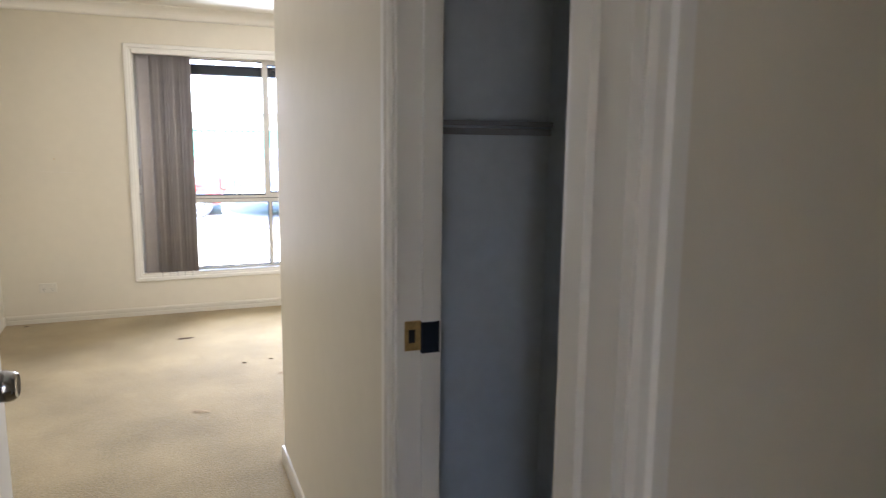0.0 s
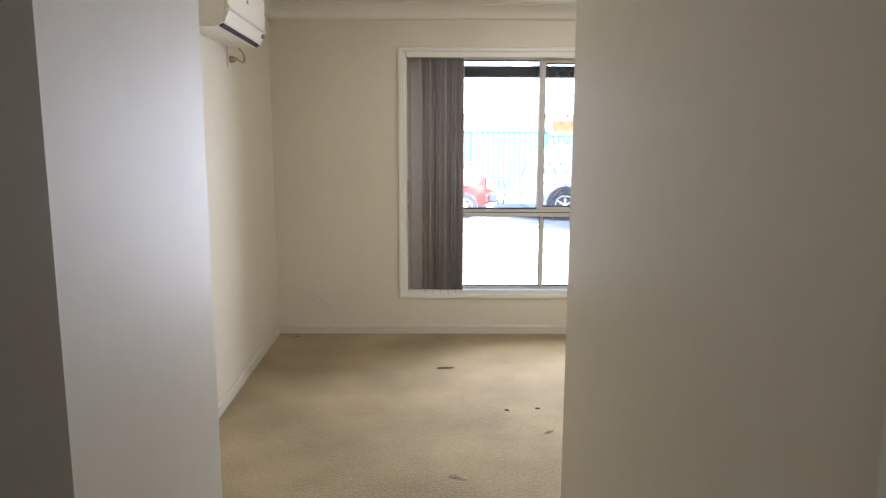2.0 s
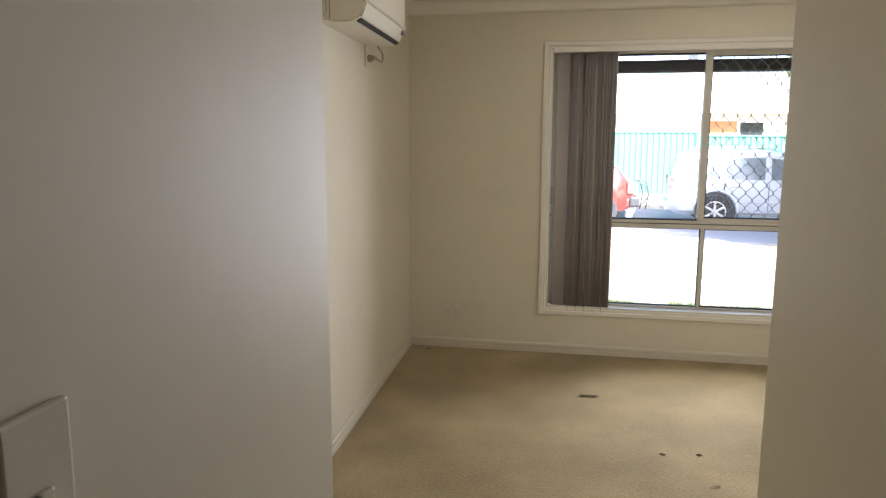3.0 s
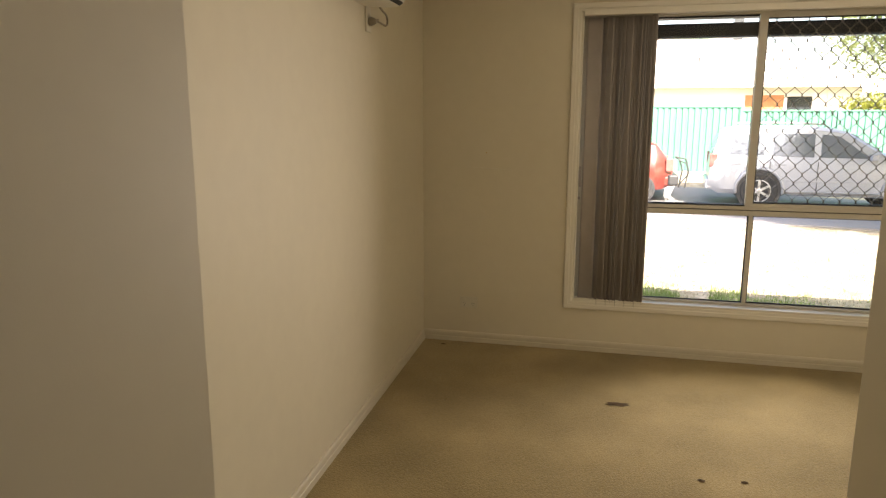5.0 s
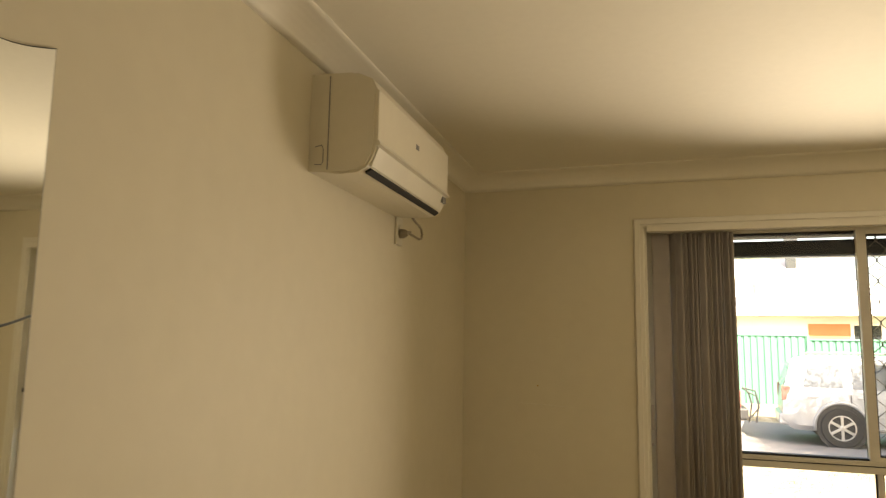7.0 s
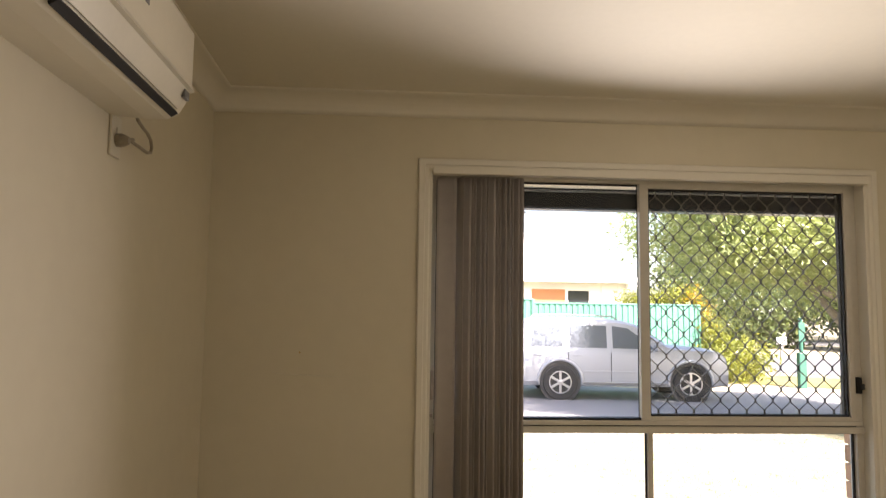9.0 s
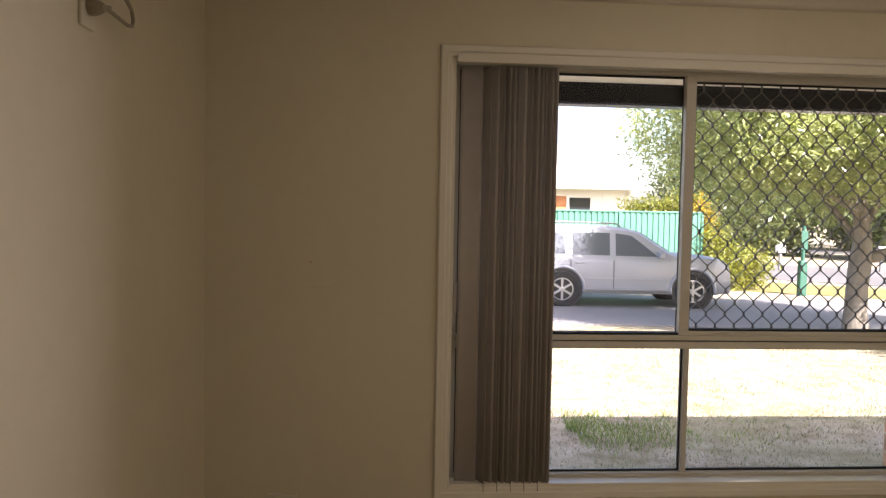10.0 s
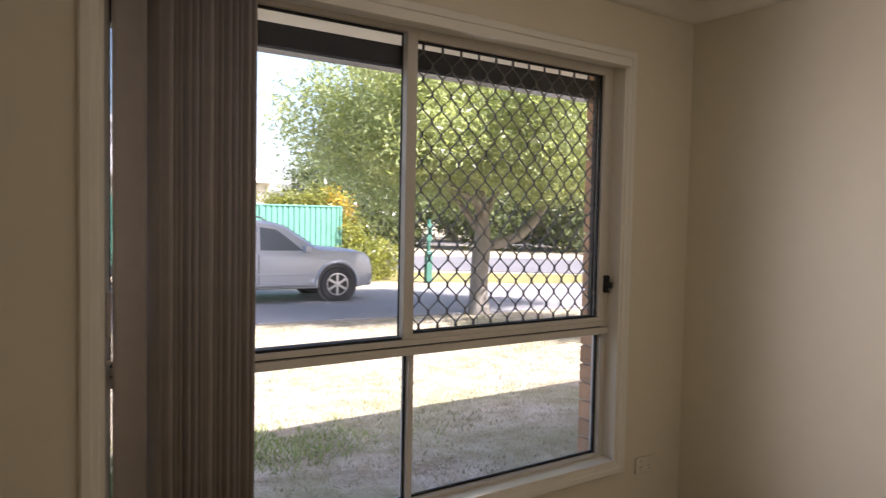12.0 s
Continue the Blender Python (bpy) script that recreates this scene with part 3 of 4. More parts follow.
tube(bm, [(0.020, AY0 - 0.001, 2.040), (0.042, AY0 - 0.001, 2.044), (0.047, AY0 - 0.001, 2.030), (0.047, AY0 - 0.001, 1.992), (0.040, AY0 - 0.001, 1.984), (0.020, AY0 - 0.001, 1.986)], 0.0014, 5)
part("knockout", bm, M_GREYP, ac)
ac.matrix_world = SKM


# ---------- power points and switches ----------
def power_point(name, label, m, double=True, switch_only=False):
    """Wall plate in its own frame: x along the wall, z up, the face towards -y."""
    w, h = (0.116, 0.073) if double else (0.073, 0.116)
    ob = tagged(new(name), label, "power point" if not switch_only else "light switch")
    part("plate", boxes((-w / 2, w / 2, -0.009, 0.0, -h / 2, h / 2), bevel=0.003), M_PLASTIC, ob)
    if switch_only:
        part("rocker", boxes((-0.008, 0.008, -0.014, -0.008, -0.030, -0.008), bevel=0.002), M_PLASTIC, ob)
    else:
        for sx in ((-0.029, 0.029) if double else (0.0,)):
            for dx, dz, a in ((-0.006, 0.001, 30), (0.006, 0.001, -30), (0, -0.013, 0)):
                bm = bmesh.new()
                box(bm, -0.001, 0.001, -0.0094, -0.008, -0.004, 0.004, m=pose(sx + dx, 0, dz - 0.008, 0, a, 0))
                part("socket_slot", bm, M_DARK, ob)
            part("rocker", boxes((sx - 0.005, sx + 0.005, -0.0125, -0.008, 0.012, 0.026), bevel=0.0015), M_PLASTIC, ob)
    ob.matrix_world = m
    return ob


power_point("power_point", "cream double power point above the skirting board", pose(0.308, 0, 0.270))
power_point("power_point", "cream double power point beside the window", pose(3.212, 0, 0.282))
power_point("light_switch", "cream light switch plate on the passage wall", pose(XL, -4.283, 1.192, 0, 0, 90), double=False, switch_only=True)
power_point("power_point", "cream power point under the air conditioner", SKM @ pose(0.0, -1.108, 1.911, 0, 0, 90), double=False)
plug = tagged(new("power_plug"), "cream plug and looped cord of the air conditioner", "plug")
bm = bmesh.new()
lathe(bm, [(0.019, 0.0), (0.020, 0.012), (0.016, 0.024), (0.010, 0.034)], 14, pose(0.010, -1.018, 1.895, 0, 90, 0))
part("plug_body", bm, M_CORD, plug)
bm = bmesh.new()
lathe(bm, [(0.008, 0.0), (0.0065, 0.02), (0.0045, 0.042)], 10, pose(0.036, -1.018, 1.895, -72, 22, 0))
part("strain_relief", bm, M_CORD, plug, "ribbed cream strain relief")
bm = bmesh.new()
tube(bm, [(0.040, -1.00, 1.899), (0.048, -0.950, 1.893), (0.050, -0.890, 1.890), (0.046, -0.845, 1.900), (0.044, -0.832, 1.920), (0.046, -0.850, 1.939), (0.052, -0.90, 1.947), (0.058, -0.96, 1.949), (0.062, -1.01, 1.956), (0.064, -1.03, 1.968)], 0.0050, 8)
part("cord", bm, M_CORD, plug)
plug.matrix_world = SKM @ pose(0, -0.09, 0.006)

M_SCUFF = mat("scuffed_wall_paint", (0.68, 0.635, 0.53), 0.7, var=0.10, scale=12, fine=90, bump=0.2)
# scuff and nail on the wall beside the window
bm = bmesh.new()
tube(bm, [(0.290, -0.0002, 1.164), (0.312, -0.0006, 1.154), (0.340, -0.0008, 1.151), (0.460, -0.0010, 1.146), (0.540, -0.0006, 1.142), (0.600, -0.0002, 1.140)], [0.0006, 0.0018, 0.0018, 0.0026, 0.0018, 0.0006], 6)
tagged(part("wall_scuff", bm, M_SCUFF), "pale scuffed scratch in the cream wall paint", "scuff")
bm = bmesh.new()
lathe(bm, [(0.0018, 0.0), (0.0018, 0.010), (0.0042, 0.010), (0.0042, 0.0115), (0.002, 0.0125)], 10, pose(0.413, 0.0, 1.245, 90, 0, 0))
tagged(part("nail", bm, M_BRASS), "small brass nail in the cream wall", "nail")

# ---------- mirror ----------
mirror = tagged(new("wall_mirror"), "frameless wavy-edged mirror in two panes on the wall", "mirror")
MY1, MY0 = -2.827, -3.339


def wave(u):
    """The wavy outline, u from the free edge across the mirror's width."""
    d = u * (MY1 - MY0)
    return -0.028 * math.sin(math.pi * min(d, 0.33) / 0.24) + 0.16 * max(0.0, d - 0.33)


def mirror_pane(low, high, inset):
    n = 24
    ys = [MY1 - inset - (MY1 - MY0 - 2 * inset) * i / n for i in range(n + 1)]
    prof = [(y, low((MY1 - y) / (MY1 - MY0)) + inset) for y in ys] + [(y, high((MY1 - y) / (MY1 - MY0)) - inset) for y in reversed(ys)]
    return prof


def m_bot(u):
    return 1.055 + wave(u)


def m_mid(u):
    return 1.499 + wave(u)


def m_top(u):
    return 1.951 + wave(u)


for lo, hi in ((m_bot, m_mid), (m_mid, m_top)):
    bm = bmesh.new()
    prism(bm, mirror_pane(lo, hi, 0.0), 0.0015, 0.0045, "x")
    edge = part("backing", bm, M_MEDGE, mirror, "dark mirror edge")
    bm = bmesh.new()
    prism(bm, mirror_pane(lo, hi, 0.0022), 0.0042, 0.0060, "x")
    part("mirror_pane", bm, M_MIRROR, mirror, "silvered mirror pane")
mirror.matrix_world = SKM

# ---------- ceiling lamp holder ----------
lamp = tagged(new("ceiling_lamp"), "white batten lamp holder with a bare clear bulb", "lamp")
LX, LY = 1.950, -1.470
bm = bmesh.new()
lathe(bm, [(0.052, 0.0), (0.053, -0.008), (0.046, -0.014), (0.024, -0.022), (0.021, -0.060), (0.019, -0.064)], 24, pose(LX, LY, H))
part("holder", bm, M_PLASTIC, lamp, smooth=False)
bm = bmesh.new()
lathe(bm, [(0.016, -0.060), (0.016, -0.066), (0.0125, -0.068), (0.0125, -0.077)], 20, pose(LX, LY, H))
part("bulb_cap", bm, M_DARK, lamp, "dark metal bulb cap")
bm = bmesh.new()
lathe(bm, [(0.012, -0.076), (0.015, -0.084), (0.020, -0.098), (0.0205, -0.110), (0.015, -0.123), (0.007, -0.129), (0.002, -0.130)], 24, pose(LX, LY, H))
part("bulb", bm, M_BULB, lamp, "clear glass bulb", smooth=True)

# ---------- doors and frames ----------
# entry door, standing open along the passage wall
door = structure(new("door_1"), "white gloss flush door standing open against the passage wall, shade put into its colour", "door")
DW, DT = 0.820, 0.036
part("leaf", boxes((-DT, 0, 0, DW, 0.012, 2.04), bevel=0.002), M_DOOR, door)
for s in (1, -1):
    knob = new("door_knob")
    knob.parent = door
    tagged(knob, "satin chrome door knob")
    base = 0.0 if s > 0 else -DT
    km = pose(base, DW - 0.078, 0.962, 0, 90 * s, 0)
    bm = bmesh.new()
    lathe(bm, [(0.033, 0.0), (0.033, 0.003), (0.029, 0.007), (0.017, 0.011), (0.0125, 0.017), (0.0125, 0.030)], 28, km)
    part("rose", bm, M_CHROME, knob, smooth=True)
    bm = bmesh.new()
    lathe(bm, [(0.012, 0.028), (0.020, 0.033), (0.0265, 0.043), (0.0275, 0.052), (0.0255, 0.062), (0.0215, 0.068), (0.0205, 0.069), (0.018, 0.066), (0.010, 0.0655)], 28, km)
    part("grip", bm, M_CHROME, knob, smooth=True)
for hz in (0.25, 1.0, 1.80):
    bm = bmesh.new()
    lathe(bm, [(0.006, -0.045), (0.006, 0.045)], 10, pose(-DT - 0.004, -0.004, hz))
    part("hinge", bm, M_CHROME, door)
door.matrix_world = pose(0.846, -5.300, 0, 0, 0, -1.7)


def door_lining(name, label, axis, o0, o1, w0, w1, both=True):
    """Jambs, head, stops and moulded architraves of a doorway. Opening o0..o1 along axis, wall faces w0..w1 across it."""
    d = structure(new(name), label, "door frame")
    top, jt = 2.06, 0.019
    aw = 0.046

    def bx(a0, a1, c0, c1, z0, z1):
        return (a0, a1, c0, c1, z0, z1) if axis == "x" else (c0, c1, a0, a1, z0, z1)
    e = 0.003
    for a0, a1 in ((o0, o0 + jt), (o1 - jt, o1)):
        part("jamb", boxes(bx(a0, a1, w0 - e, w1 + e, 0, top - jt), bevel=0.001), M_TRIM, d)
    part("head", boxes(bx(o0, o1, w0 - e, w1 + e, top - jt, top), bevel=0.001), M_TRIM, d)
    mid = w0 + 0.55 * (w1 - w0)
    for a0, a1 in ((o0 + jt, o0 + jt + 0.011), (o1 - jt - 0.011, o1 - jt)):
        part("stop", boxes(bx(a0, a1, mid, mid + 0.034, 0, top - jt), bevel=0.001), M_TRIM, d)
    for face, s in ((w0, -1), (w1, 1)):
        for a, sa in ((o0 + 0.006, -1), (o1 - 0.006, 1)):
            prof = [(a, face), (a, face + s * 0.009), (a + sa * 0.008, face + s * 0.013), (a + sa * 0.020, face + s * 0.014), (a + sa * 0.026, face + s * 0.018), (a + sa * aw, face + s * 0.018), (a + sa * (aw + 0.004), face + s * 0.012), (a + sa * (aw + 0.004), face)]
            bm = bmesh.new()
            prism(bm, prof if axis == "x" else [(q, p) for p, q in prof], 0, top + aw, "z")
            part("architrave", bm, M_TRIM, d)
        part("architrave", boxes(bx(o0 + 0.006, o1 - 0.006, *sorted((face, face + s * 0.016)), top - 0.006, top + aw), bevel=0.002), M_TRIM, d)
    return d


door_lining("door_frame_1", "cream gloss frame of the bedroom doorway", "x", EX0 - 0.019, EX1, EY0, EY1)
cframe = door_lining("door_frame_2", "cream gloss frame of the closet doorway with brass strike plate", "y", CY0, CY1 + 0.0, XP, XP + 0.09)
part("strike_plate", boxes((XP + 0.014, XP + 0.050, CY1 - 0.0215, CY1 - 0.0185, 0.955, 1.018), bevel=0.0008), M_BRASS, cframe, "worn brass strike plate")
part("latch_hole", boxes((XP + 0.022, XP + 0.036, CY1 - 0.0222, CY1 - 0.0200, 0.972, 1.000)), M_DARK, cframe)
part("stop_notch", boxes((XP + 0.0485, XP + 0.086, CY1 - 0.0312, CY1 - 0.018, 0.950, 1.016)), M_FASCIA, cframe, "dark notch cut in the stop")
part("latch_bump", boxes((XP + 0.000, XP + 0.010, CY1 - 0.018, CY1 - 0.006, 1.040, 1.062), bevel=0.002), M_BRASS, cframe)

# closet fittings
shelf = tagged(new("closet_shelf"), "dark painted shelf ledge on the closet wall", "shelf")
part("ledge_board", boxes((XP + 0.092, 2.338, -3.955, -3.921, 1.438, 1.452), bevel=0.002), M_RAIL, shelf)
part("cleat", boxes((XP + 0.092, 2.338, -3.942, -3.921, 1.410, 1.430), bevel=0.002), M_RAIL, shelf)
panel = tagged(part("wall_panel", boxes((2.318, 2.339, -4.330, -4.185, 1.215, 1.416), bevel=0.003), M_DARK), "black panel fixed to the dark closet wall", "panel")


# ---------- outside: house shell ----------
structure(part("soffit", boxes((-1.62, 8, 0.12, 0.66, 2.120, 2.135)), M_SOFFIT), "cream painted eave soffit", "soffit")
structure(part("fascia", boxes((-1.62, 8, 0.66, 0.685, 2.110, 2.230)), M_FASCIA), "dark painted timber fascia board", "fascia")
bm = bmesh.new()
prism(bm, [(0.690, 2.22), (0.690, 2.120), (0.700, 2.110), (0.800, 2.110), (0.812, 2.125), (0.812, 2.205), (0.806, 2.205), (0.806, 2.127), (0.798, 2.117), (0.702, 2.117), (0.696, 2.22)], -1.62, 8, "x")
structure(part("gutter", bm, M_GUTTER), "blue-grey steel roof gutter", "gutter")
bm = bmesh.new()
prism(bm, [(0.78, 2.215), (-4.5, 4.3), (-9.0, 2.4), (-9.0, 2.52), (-4.5, 4.42), (0.78, 2.28)], -1.62, 8, "x")
structure(part("roof", bm, M_ROOF), "tiled roof over the house", "roof")
facade = structure(part("wall_facade", boxes((-1.62, WX0 - 0.02, 0.125, 0.232, -0.5, 2.118), (3.042, 8, 0.125, 0.232, -0.5, 2.118), (WX0 - 0.02, 3.042, 0.125, 0.232, -0.5, WZ0 - 0.04), (WX0 - 0.02, 3.042, 0.125, 0.232, 2.09, 2.118)), M_MORTAR),
                   "tan brick outer wall with raked mortar joints", "wall")
lintel = structure(new("lintel"), "dark blue painted steel lintel spanning the window opening", "lintel")
part("web", boxes((WX0 - 0.02, 3.042, 0.122, 0.190, 1.932, 2.004), bevel=0.003), M_FASCIA, lintel)
part("flange", boxes((WX0 - 0.02, 3.042, 0.128, 0.204, 1.922, 1.9315), bevel=0.002), M_LINTEL, lintel, "glossy lintel flange, sky reflection put into its blue-grey colour")
structure(part("cavity_closer", boxes((-1.62, -0.19, 0.0, 0.12, -0.5, 2.45), (XR + 0.09, 8, 0.0, 0.12, -0.5, 2.45)), M_MORTAR), "blank house wall beside the room", "wall")
bm = bmesh.new()
box(bm, 0, 0.230, 0, 0.113, 0, 0.076, bevel=0.003)
bme = bpy.data.meshes.new("brick")
bm.to_mesh(bme)
bm.free()
bme.materials.append(M_BRICK)
for r in range(22):
    z = 0.215 + r * 0.086
    for k in range(3):
        bx = 3.026 + k * 0.240 - (0.12 if r % 2 and k else 0)
        ob = new("brick", bme)
        ob.parent = facade
        ob.matrix_local = pose(bx, 0.122, z) @ Matrix.Diagonal(((0.48 if (r % 2 and k == 0) else 1.0), 1, 1, 1))
sillb = structure(new("window_2"), "sloping tan brick sill outside the window", "sill")
for k in range(28):
    ob = new("brick", bme)
    ob.parent = sillb
    ob.matrix_local = pose(WX0 - 0.02 + k * 0.0775 + 0.074, 0.112, 0.190, 0, 0, 90) @ pose(0, 0, 0, 0, 8, 0) @ Matrix.Diagonal((0.62, 0.61, 1.35, 1))


# ---------- ground ----------
def smooth01(t):
    t = max(0.0, min(1.0, t))
    return t * t * (3 - 2 * t)


def ground_z(x, y):
    z = -0.28 - 0.25 * max(0.0, min(1.0, (y - 0.5) / 12))
    z += 0.50 * smooth01((9 - x) / 5) * smooth01((y - 13.4) / 3.0)
    return z


def axis_steps(lo, hi, fine, far):
    out, v, s = [], lo, fine
    while v < hi:
        out.append(v)
        v += fine
    s = fine
    while v < far:
        out.append(v)
        s *= 1.35
        v += s
    out.append(far)
    v, s, pre = lo - fine, fine, []
    while v > -far:
        pre.append(v)
        s *= 1.35
        v -= s
    pre.append(-far)
    return list(reversed(pre)) + out


gx, gy = axis_steps(-6, 16, 0.35, 900), axis_steps(0.2, 20, 0.35, 900)
gv = [(x, y, ground_z(x, y) + (0.018 * noise.noise((x * 1.7, y * 1.7, 0)) if 0 < y < 9 else 0)) for y in gy for x in gx]
nx = len(gx)
gf = [(j * nx + i, j * nx + i + 1, (j + 1) * nx + i + 1, (j + 1) * nx + i) for j in range(len(gy) - 1) for i in range(nx - 1)]
ground = structure(raw("ground", gv, gf, M_LAWN, smooth=True), "patchy dry lawn and open grassed ground", "lawn")


def strip(name, c, d, half_len, half_w, material, label, category, lift=0.03, n=40):
    """A paved strip laid along direction d (degrees from +x) with real edges."""
    dx, dy = math.cos(radians(d)), math.sin(radians(d))
    bm = bmesh.new()
    rows = []
    for i in range(n + 1):
        s = -half_len + 2 * half_len * i / n
        row = []
        for j in range(7):
            w = -half_w + 2 * half_w * j / 6
            x, y = c[0] + dx * s - dy * w, c[1] + dy * s + dx * w
            row.append(bm.verts.new((x, y, ground_z(x, y) + lift)))
        x0, y0 = c[0] + dx * s + dy * half_w, c[1] + dy * s - dx * half_w
        x1, y1 = c[0] + dx * s - dy * half_w, c[1] + dy * s + dx * half_w
        row = [bm.verts.new((x0, y0, ground_z(x0, y0) - 0.1))] + row + [bm.verts.new((x1, y1, ground_z(x1, y1) - 0.1))]
        rows.append(row)
    for a, b in zip(rows, rows[1:]):
        for j in range(len(a) - 1):
            bm.faces.new((a[j], b[j], b[j + 1], a[j + 1]))
    bmesh.ops.recalc_face_normals(bm, faces=bm.faces)
    return structure(part(name, bm, material), label, category)


strip("pavement", (6.0, 11.6), -8, 26, 2.65, M_CONC, "grey concrete driveway crossing the lawn", "driveway")
strip("pavement", (15.0, 15.4), -30, 11, 1.7, M_VERGE, "yellow-green grass verge beside the street, tree shade and haze put into its colour", "verge", lift=0.014)
strip("road", (19.5, 21.0), -38, 45, 4.6, M_ASPH, "asphalt street with pale worn surface", "street", lift=0.02)
strip("road", (31, 42), -30, 60, 3.5, M_ASPH, "distant asphalt street", "street", lift=0.02)

# grass blades on the lawn
rng = np.random.default_rng(3)


def blades(name, bxs, bys, hs, wide, material, label):
    """One sheet of single-triangle blades, each leaning its own way."""
    k = len(bxs)
    an = rng.uniform(0, 6.283, k)
    lean = rng.uniform(0.3, 1.2, k) * hs
    gz = np.array([ground_z(x, y) for x, y in zip(bxs, bys)]) - 0.02
    bv = np.empty((k, 3, 3))
    bv[:, 0] = np.stack([bxs + wide * np.cos(an), bys + wide * np.sin(an), gz], 1)
    bv[:, 1] = np.stack([bxs - wide * np.cos(an), bys - wide * np.sin(an), gz], 1)
    bv[:, 2] = np.stack([bxs + lean * np.sin(an), bys + lean * np.cos(an), gz + 0.02 + hs], 1)
    return tagged(raw(name, [tuple(v) for v in bv.reshape(-1, 3)], [(3 * i, 3 * i + 1, 3 * i + 2) for i in range(k)], material), label, "grass", kind="stuff")


NB = 42000
bxs = rng.uniform(-0.5, 8.5, NB)
bys = 0.35 + 8.5 * rng.uniform(0, 1, NB) ** 1.7
dens = np.array([noise.noise((x * 0.8, y * 0.8, 3.0)) for x, y in zip(bxs, bys)])
blades("grass", bxs, bys, np.clip(0.018 + 0.03 * np.maximum(0, dens) + rng.uniform(0, 0.02, NB), 0.012, 0.07), 0.006, M_BLADE, "short dry straw-coloured grass blades")
NT = 9000
txs, tys = rng.normal(1.8, 0.80, NT), rng.normal(2.75, 0.26, NT)
keep = (np.array([noise.noise((x * 2.2, y * 2.2, 7.0)) for x, y in zip(txs, tys)]) > -0.12) & (tys > 0.5)
txs, tys = txs[keep], tys[keep]
blades("grass", txs, tys, 0.02 + 0.05 * rng.uniform(0, 1, len(txs)) ** 1.5, 0.006, M_TUFT, "green tufts of longer grass on the lawn")


# ---------- trees and bushes ----------
def foliage(name, blobs, count, size, material, parent, seed, label="", spread=2.4):
    """Many small leaves in clumps scattered over uneven blobs (x, y, z, rx, ry, rz)."""
    r = np.random.default_rng(seed)
    vols = np.array([b[3] * b[4] * b[5] for b in blobs])
    pick = r.choice(len(blobs), size=count // 14, p=vols / vols.sum())
    B = np.array(blobs)[pick]
    d = r.normal(size=(len(pick), 3))
    d /= np.linalg.norm(d, axis=1)[:, None]
    rad = r.uniform(0.35, 1.0, len(pick)) ** 0.5
    cl = B[:, :3] + d * B[:, 3:] * rad[:, None]
    pts = np.repeat(cl, 14, axis=0) + r.normal(scale=size * spread, size=(len(pick) * 14, 3))
    n = len(pts)
    u = r.normal(size=(n, 3))
    u[:, 2] -= 0.3
    u /= np.linalg.norm(u, axis=1)[:, None]
    v = np.cross(u, r.normal(size=(n, 3)))
    v /= np.linalg.norm(v, axis=1)[:, None]
    L = size * r.uniform(0.6, 1.3, n)[:, None]
    W = L * 0.30
    q = np.stack([pts - u * L, pts + v * W, pts + u * L, pts - v * W], 1).reshape(-1, 3)
    return raw(name, q.tolist(), [(4 * i, 4 * i + 1, 4 * i + 2, 4 * i + 3) for i in range(n)], material, parent, label)


def limb(bm, a, b, r0, r1, bend, seed, n=7):
    r = random.Random(seed)
    a, b = Vector(a), Vector(b)
    off = Vector((r.uniform(-1, 1), r.uniform(-1, 1), r.uniform(0, 0.6))) * bend
    pts = [a.lerp(b, i / n) + off * math.sin(math.pi * i / n) for i in range(n + 1)]
    tube(bm, pts, [r0 + (r1 - r0) * i / n for i in range(n + 1)], 8)


TX, TY = 8.69, 8.49
TZ = ground_z(TX, TY)
tree = tagged(new("tree"), "leafy street tree with grey trunk and low spreading crown", "tree")
bm = bmesh.new()
tube(bm, [(TX, TY, TZ - 0.2), (TX, TY, TZ + 0.05), (TX - 0.02, TY, TZ + 0.35), (TX - 0.01, TY, TZ + 0.8), (TX + 0.03, TY, TZ + 1.25), (TX + 0.05, TY, TZ + 1.5), (TX + 0.0, TY, TZ + 2.2), (TX - 0.12, TY + 0.05, TZ + 3.2)], [0.27, 0.22, 0.18, 0.17, 0.18, 0.155, 0.11, 0.05], 14)
part("trunk", bm, M_BARK, tree, smooth=True)
bm = bmesh.new()
tube(bm, [(TX + 0.05, TY - 0.02, TZ + 1.28), (TX + 0.38, TY - 0.05, TZ + 1.36), (TX + 0.85, TY - 0.10, TZ + 1.50), (TX + 1.20, TY - 0.14, TZ + 1.78), (TX + 1.55, TY - 0.2, TZ + 2.25), (TX + 2.1, TY - 0.3, TZ + 3.2)], [0.11, 0.105, 0.10, 0.09, 0.075, 0.035], 10)
part("limb", bm, M_BARK, tree, smooth=True)
forks = [(TX - 1.9, TY + 0.5, 3.3), (TX - 0.6, TY - 0.9, 4.2), (TX + 0.9, TY - 0.7, 4.1), (TX + 0.4, TY + 1.4, 4.0), (TX - 2.6, TY - 0.5, 2.6)]
for i, t in enumerate(forks):
    bm = bmesh.new()
    limb(bm, (TX + 0.03, TY, TZ + 1.5 + 0.14 * i), t, 0.075, 0.025, 0.25, i)
    part("limb", bm, M_BARK, tree, smooth=True)
r5 = random.Random(9)
blobs = []
for i in range(62):
    a, e = r5.uniform(0, 6.283), r5.uniform(-0.6, 1.0)
    rr = 3.3 * math.sqrt(r5.random())
    if math.cos(a) < -0.3:
        rr *= 0.95
    k = r5.uniform(0.42, 0.85)
    blobs.append((TX - 0.15 + rr * math.cos(a), TY + rr * math.sin(a), 3.05 + 1.95 * e * (1.1 - rr / 4.4), k * 1.1, k * 1.1, k * 0.75))
